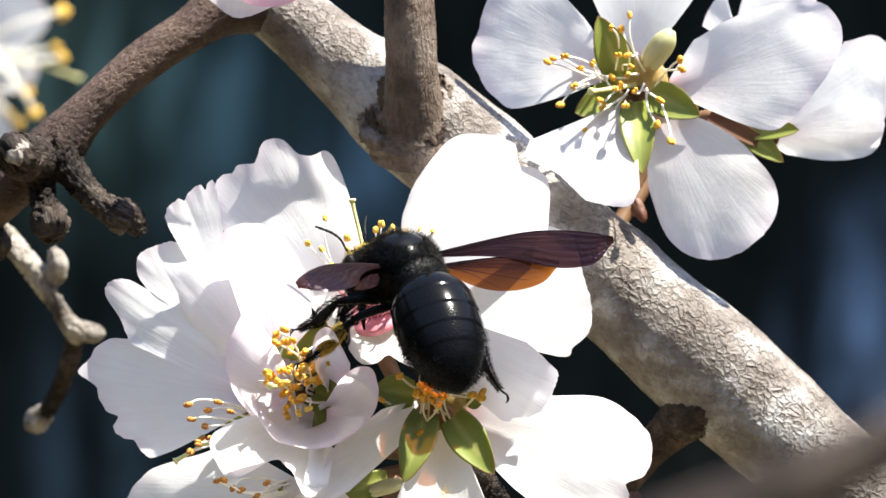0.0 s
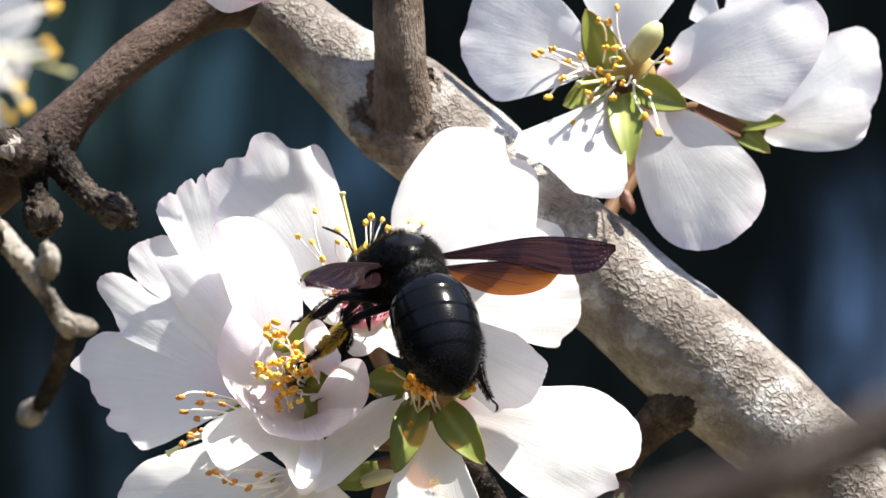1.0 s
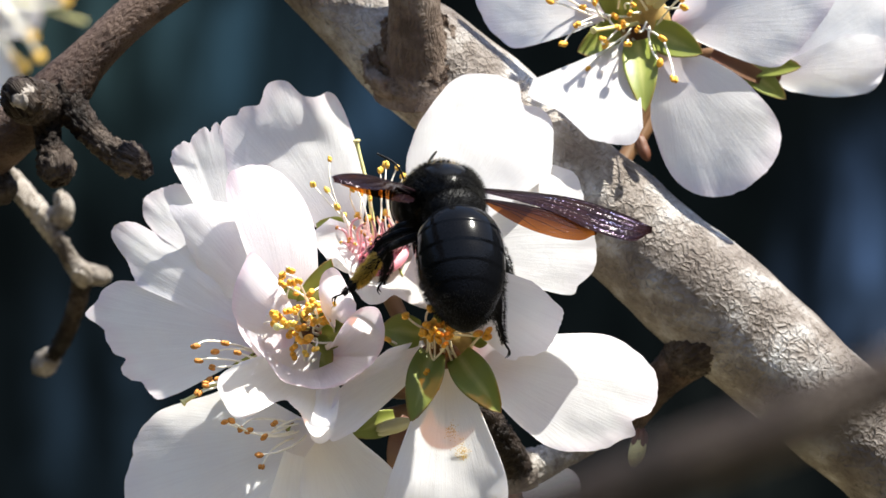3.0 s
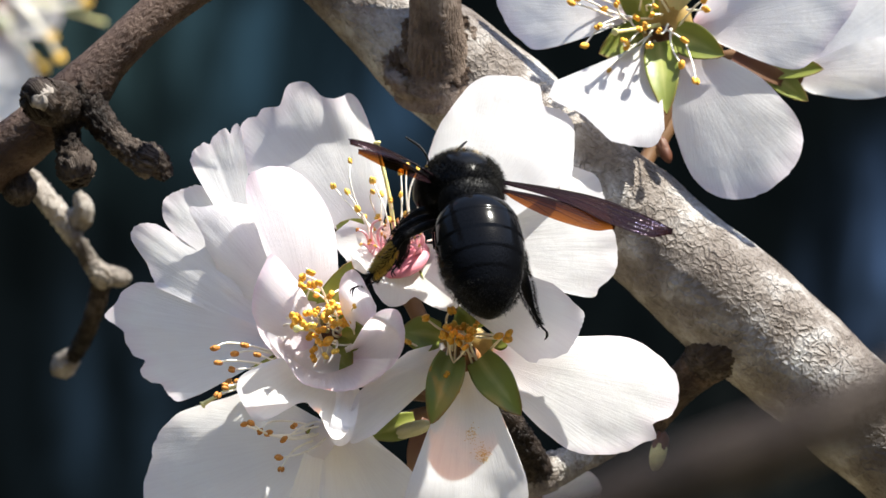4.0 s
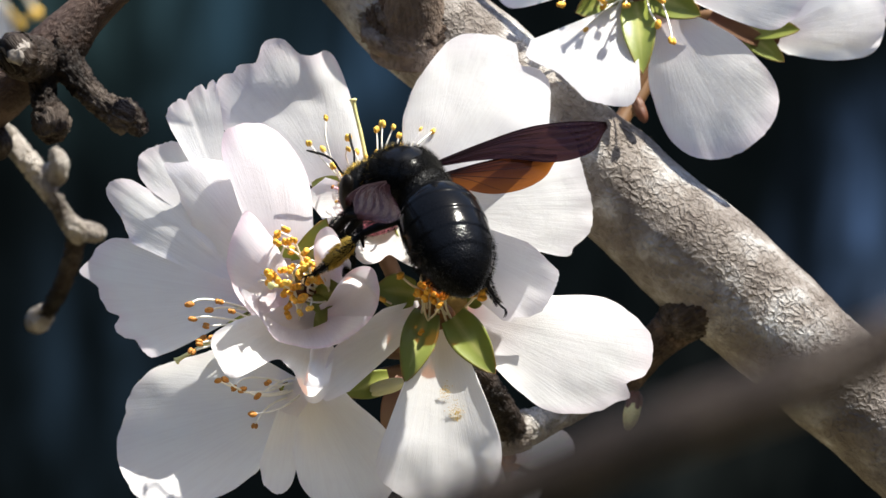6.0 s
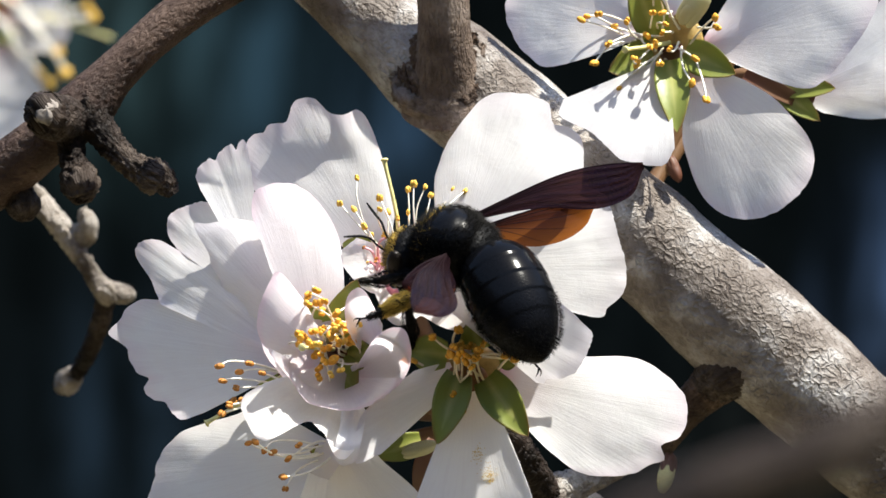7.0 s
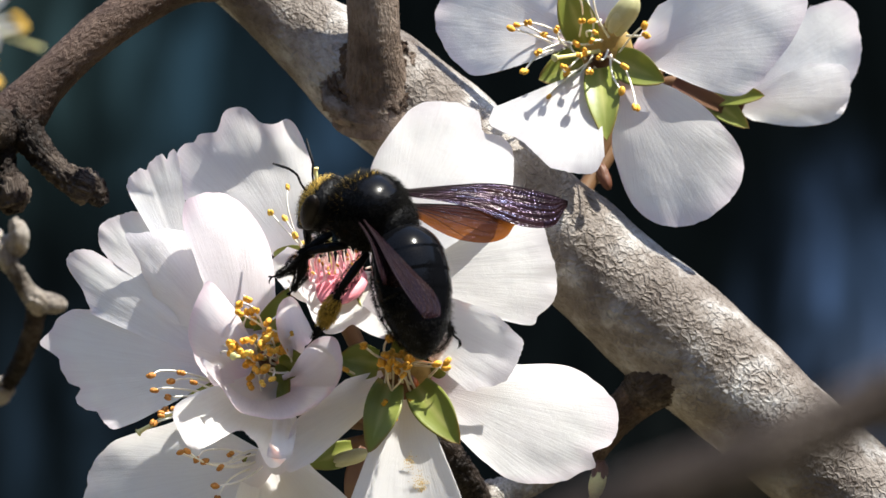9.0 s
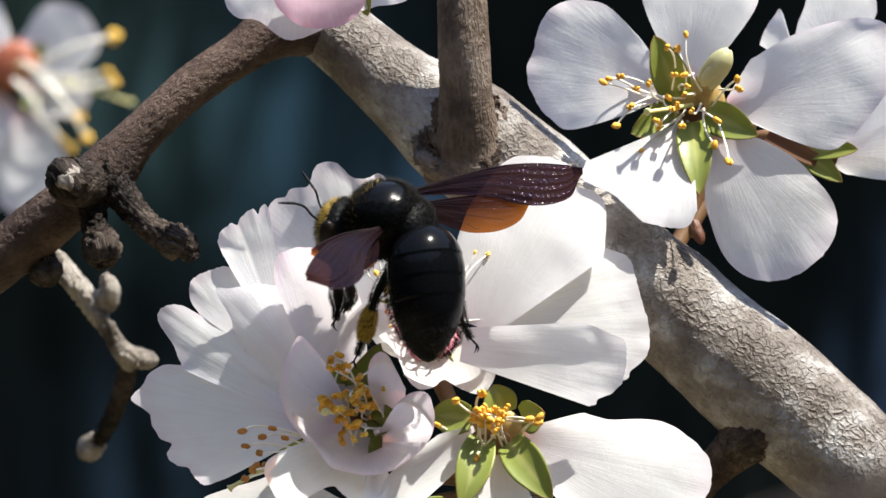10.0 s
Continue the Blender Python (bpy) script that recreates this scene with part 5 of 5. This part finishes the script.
# t; thorax u, v, d; ahead; back; abdomen way (waist to tip) and its back; right wing tip way and trailing way; left wing the same;
# feet on the plan: hind left, mid left, hind right
BEE_ROWS = [
    (0.0, (735, 378, -29.5), (-0.6, 0.25, -0.7), (0.2, 0.85, 0.5), (0.3, -0.74, 0.61), (0.2, 0.85, 0.8), (1.01, 0.14, -0.0), (-0.05, -0.7, 0.6), (-0.49, -0.09, 0.86), (0.62, -0.3, 0.72), (611, 516, -32), (625, 463, -28), (912, 592, -30)),
    (0.5, (743, 391, -29.5), (-0.6, 0.25, -0.7), (0.2, 0.85, 0.5), (0.38, -0.68, 0.67), (0.2, 0.85, 0.8), (1.05, 0.12, -0.0), (-0.05, -0.7, 0.6), (-0.48, -0.05, 0.88), (0.62, -0.3, 0.72), (615, 521, -32), (640, 460, -28), (906, 579, -30)),
    (1.0, (757, 393, -29.5), (-0.55, 0.25, -0.75), (0.2, 0.85, 0.5), (0.25, -0.74, 0.59), (0.2, 0.85, 0.8), (1.03, 0.1, -0.0), (-0.05, -0.7, 0.6), (-0.46, -0.08, 0.89), (0.62, -0.3, 0.72), (633, 527, -32), (653, 467, -28), (903, 608, -30)),
    (1.5, (750, 393, -29.5), (-0.55, 0.25, -0.75), (0.2, 0.85, 0.5), (0.35, -0.7, 0.62), (0.2, 0.85, 0.8), (1.04, 0.12, -0.0), (-0.05, -0.7, 0.6), (-0.41, -0.07, 0.91), (0.62, -0.3, 0.72), (629, 520, -32), (654, 464, -28), (890, 594, -30)),
    (2.0, (785, 378, -29.5), (-0.5, 0.25, -0.8), (0.18, 0.86, 0.47), (0.28, -0.73, 0.59), (0.18, 0.86, 0.77), (0.97, 0.06, -0.24), (-0.05, -0.55, 0.8), (-0.49, -0.04, 0.87), (0.6, -0.24, 0.75), (644, 517, -32), (666, 469, -28), (905, 605, -30)),
    (2.5, (802, 373, -29.5), (-0.45, 0.25, -0.85), (0.15, 0.88, 0.45), (0.1, -0.8, 0.56), (0.15, 0.88, 0.75), (0.96, -0.14, -0.25), (-0.05, -0.55, 0.8), (-0.47, 0.01, 0.88), (0.6, -0.24, 0.75), (648, 527, -32), (673, 487, -28), (899, 614, -30)),
    (4.0, (799, 338, -29.5), (-0.3, 0.28, -0.9), (0.2, 0.88, 0.4), (0.15, -0.77, 0.58), (0.2, 0.88, 0.7), (0.96, -0.25, -0.0), (-0.1, -0.38, 0.92), (-0.5, 0.21, 0.84), (0.6, -0.24, 0.75), (645, 490, -32), (670, 475, -28), (911, 536, -30)),
    (4.5, (800, 360, -29.5), (-0.35, 0.28, -0.9), (0.2, 0.88, 0.4), (0.18, -0.71, 0.68), (0.2, 0.88, 0.7), (0.96, -0.19, -0.18), (-0.1, -0.38, 0.92), (-0.41, 0.19, 0.89), (0.6, -0.24, 0.75), (640, 540, -32), (670, 470, -28), (905, 590, -30)),
    (5.0, (801, 371, -29.5), (-0.45, 0.25, -0.85), (0.18, 0.88, 0.42), (0.15, -0.75, 0.63), (0.18, 0.88, 0.72), (0.94, -0.08, -0.32), (-0.1, -0.5, 0.85), (-0.46, 0.03, 0.89), (0.6, -0.24, 0.75), (642, 540, -32), (667, 480, -28), (907, 596, -30)),
    (5.5, (763, 375, -29.5), (-0.6, 0.2, -0.75), (0.2, 0.85, 0.5), (0.27, -0.79, 0.5), (0.2, 0.85, 0.8), (0.99, 0.08, -0.15), (-0.05, -0.7, 0.6), (-0.39, -0.1, 0.91), (0.62, -0.3, 0.72), (648, 527, -32), (663, 471, -28), (891, 592, -30)),
    (5.7, (736, 387, -29.5), (-0.65, 0.2, -0.7), (0.2, 0.85, 0.5), (0.32, -0.7, 0.65), (0.2, 0.85, 0.8), (1.03, 0.23, -0.0), (0, -0.75, 0.6), (-0.26, -0.13, 0.96), (0.62, -0.3, 0.72), (648, 519, -32), (663, 471, -28), (890, 585, -30)),
    (6.8, (749, 414, -29.5), (-0.92, 0.05, -0.38), (0.2, 0.8, 0.55), (0.43, -0.69, 0.64), (0.2, 0.8, 0.85), (0.94, 0.42, -0.0), (0.3, -0.8, 0.5), (-0.27, -0.25, 0.93), (0.8, -0.6, 0), (640, 516, -32), (650, 477, -28), (893, 605, -30)),
    (7.0, (766, 407, -29.5), (-0.93, 0.05, -0.36), (0.2, 0.78, 0.6), (0.44, -0.75, 0.53), (0.2, 0.78, 0.9), (0.98, 0.36, -0.0), (0.25, -0.8, 0.5), (-0.23, -0.27, 0.94), (0.85, -0.4, 0), (664, 520, -32), (673, 475, -28), (912, 613, -30)),
    (7.5, (778, 408, -29.5), (-0.9, 0.1, -0.42), (0.22, 0.78, 0.6), (0.17, -0.8, 0.53), (0.22, 0.78, 0.9), (1.08, 0.08, -0.0), (0.0, -0.8, 0.5), (-0.32, -0.14, 0.94), (0.8, -0.6, 0), (662, 516, -32), (672, 466, -28), (886, 624, -30)),
    (7.7, (793, 407, -29.5), (-0.85, 0.2, -0.4), (0.28, 0.75, 0.6), (0.17, -0.8, 0.53), (0.28, 0.75, 0.9), (1.04, -0.09, -0.0), (-0.1, -0.8, 0.5), (-0.3, -0.19, 0.93), (0.8, -0.6, 0), (669, 516, -32), (679, 462, -28), (893, 630, -30)),
    (8.0, (868, 376, -31.5), (-0.42, 0.82, -0.38), (0.5, 0.4, 0.75), (-0.04, -0.96, 0.26), (0.6, 0.4, 0.7), (0.93, -0.33, -0.15), (-0.2, -0.74, 0.64), (-0.28, -0.54, 0.79), (0.9, -0.44, 0.01), (654, 531, -30), (635, 392, -26), (914, 630, -30)),
    (8.5, (813, 363, -32), (-0.75, 0.45, -0.36), (0.52, 0.52, 0.66), (0.02, -0.96, 0.28), (0.65, 0.4, 0.6), (0.96, -0.17, -0.2), (-0.07, -0.79, 0.6), (0.02, -0.68, 0.73), (0.94, -0.1, -0.3), (654, 535, -30), (716, 465, -26), (910, 613, -30)),
    (9.0, (744, 332, -32), (-0.78, 0.38, -0.3), (0.5, 0.6, 0.62), (0.27, -0.9, 0.32), (0.7, 0.4, 0.5), (0.93, -0.01, -0.33), (0.12, -0.8, 0.58), (0.28, -0.5, 0.8), (0.75, -0.3, -0.4), (653, 547, -30), (566, 453, -26), (912, 582, -30)),
    (9.5, (708, 264, -32), (-0.72, 0.42, -0.25), (0.45, 0.6, 0.64), (0.13, -0.96, 0.24), (0.7, 0.4, 0.5), (0.96, -0.03, -0.28), (0.08, -0.8, 0.6), (-0.15, -0.29, 0.95), (0.9, -0.44, 0.01), (655, 552, -30), (610, 428, -26), (829, 517, -30)),
    (10.0, (610, 250, -31.5), (-0.9, 0.12, -0.3), (0.25, 0.8, 0.6), (0.17, -1.0, 0.2), (0.7, 0.4, 0.5), (0.97, 0.18, -0.19), (0.0, -0.85, 0.5), (-0.43, -0.24, 0.87), (0.85, -0.5, 0), (561, 490, -30), (559, 381, -26), (752, 446, -30)),
]


def motions():
    rows = {k: [] for k in ("bee", "abdomen", "right", "left", "hl", "ml", "fl", "hr", "right_hind", "left_hind")}
    for t, c, ahead, back, ab, ab_back, rw, rc, lw, lc, foot_hl, foot_ml, foot_hr in BEE_ROWS:
        root = frame_of(at(*c), vec(*ahead), vec(*back))
        inv = root.inverted()
        rows["bee"].append((t, root))
        waist = root @ Vector((0, -4.4 * MM, -0.6 * MM))
        rows["abdomen"].append((t, inv @ frame_of(waist, -vec(*ab), vec(*ab_back))))
        for key, side, w, ch in (("right", 1, rw, rc), ("left", -1, lw, lc)):
            hinge = root @ Vector((4.3 * side * MM, -1.2 * MM, 1.5 * MM))
            y = vec(*w)
            x = vec(*ch)
            x = (x - y * x.dot(y)).normalized()
            m = Matrix((x, y, x.cross(y))).transposed().to_4x4()
            m.translation = hinge
            rows[key].append((t, inv @ m))
            rows[key + "_hind"].append((t, inv @ m @ (HIND_TUCKED if side < 0 else HIND_SEAT)))
        for key, hip, foot in (("hl", (-2.6, -2.2, -3.8), foot_hl), ("ml", (-3.0, 0.4, -3.9), foot_ml), ("hr", (2.6, -2.2, -3.8), foot_hr)):
            h = root @ (Vector(hip) * MM)
            out_ = root.to_3x3() @ Vector((hip[0] * 0.35, -0.3, 2.0))
            rows[key].append((t, inv @ frame_of(h, at(*foot) - h, out_)))
    walk(bee, rows["bee"])
    walk(abdomen, rows["abdomen"])
    walk(wing_right, rows["right"])
    walk(wing_left, rows["left"])
    walk(hind_right, rows["right_hind"])
    walk(hind_left, rows["left_hind"])
    walk(leg_hind_left, rows["hl"])
    walk(leg_mid_left, rows["ml"])
    walk(leg_hind_right, rows["hr"])
    # the petal that the bee held down springs back
    low, up = pose(*petal_flap.location), pose(*petal_flap.location) @ Matrix.Rotation(radians(-20), 4, "Y")
    walk(petal_flap, [(0.0, low), (9.0, low), (9.2, low), (9.4, up), (9.7, up), (10.0, up)])
    leg_fore_left.matrix_basis = frame_of(Vector((-2.6, 3.0, -3.6)) * MM, Vector((-0.25, 0.25, -0.9)), Vector((-0.7, 0.5, 0.2)))
    leg_mid_right.matrix_basis = frame_of(Vector((3.0, 0.4, -3.9)) * MM, Vector((0.7, -0.1, -0.7)), Vector((0.6, 0.1, 0.8)))


motions()
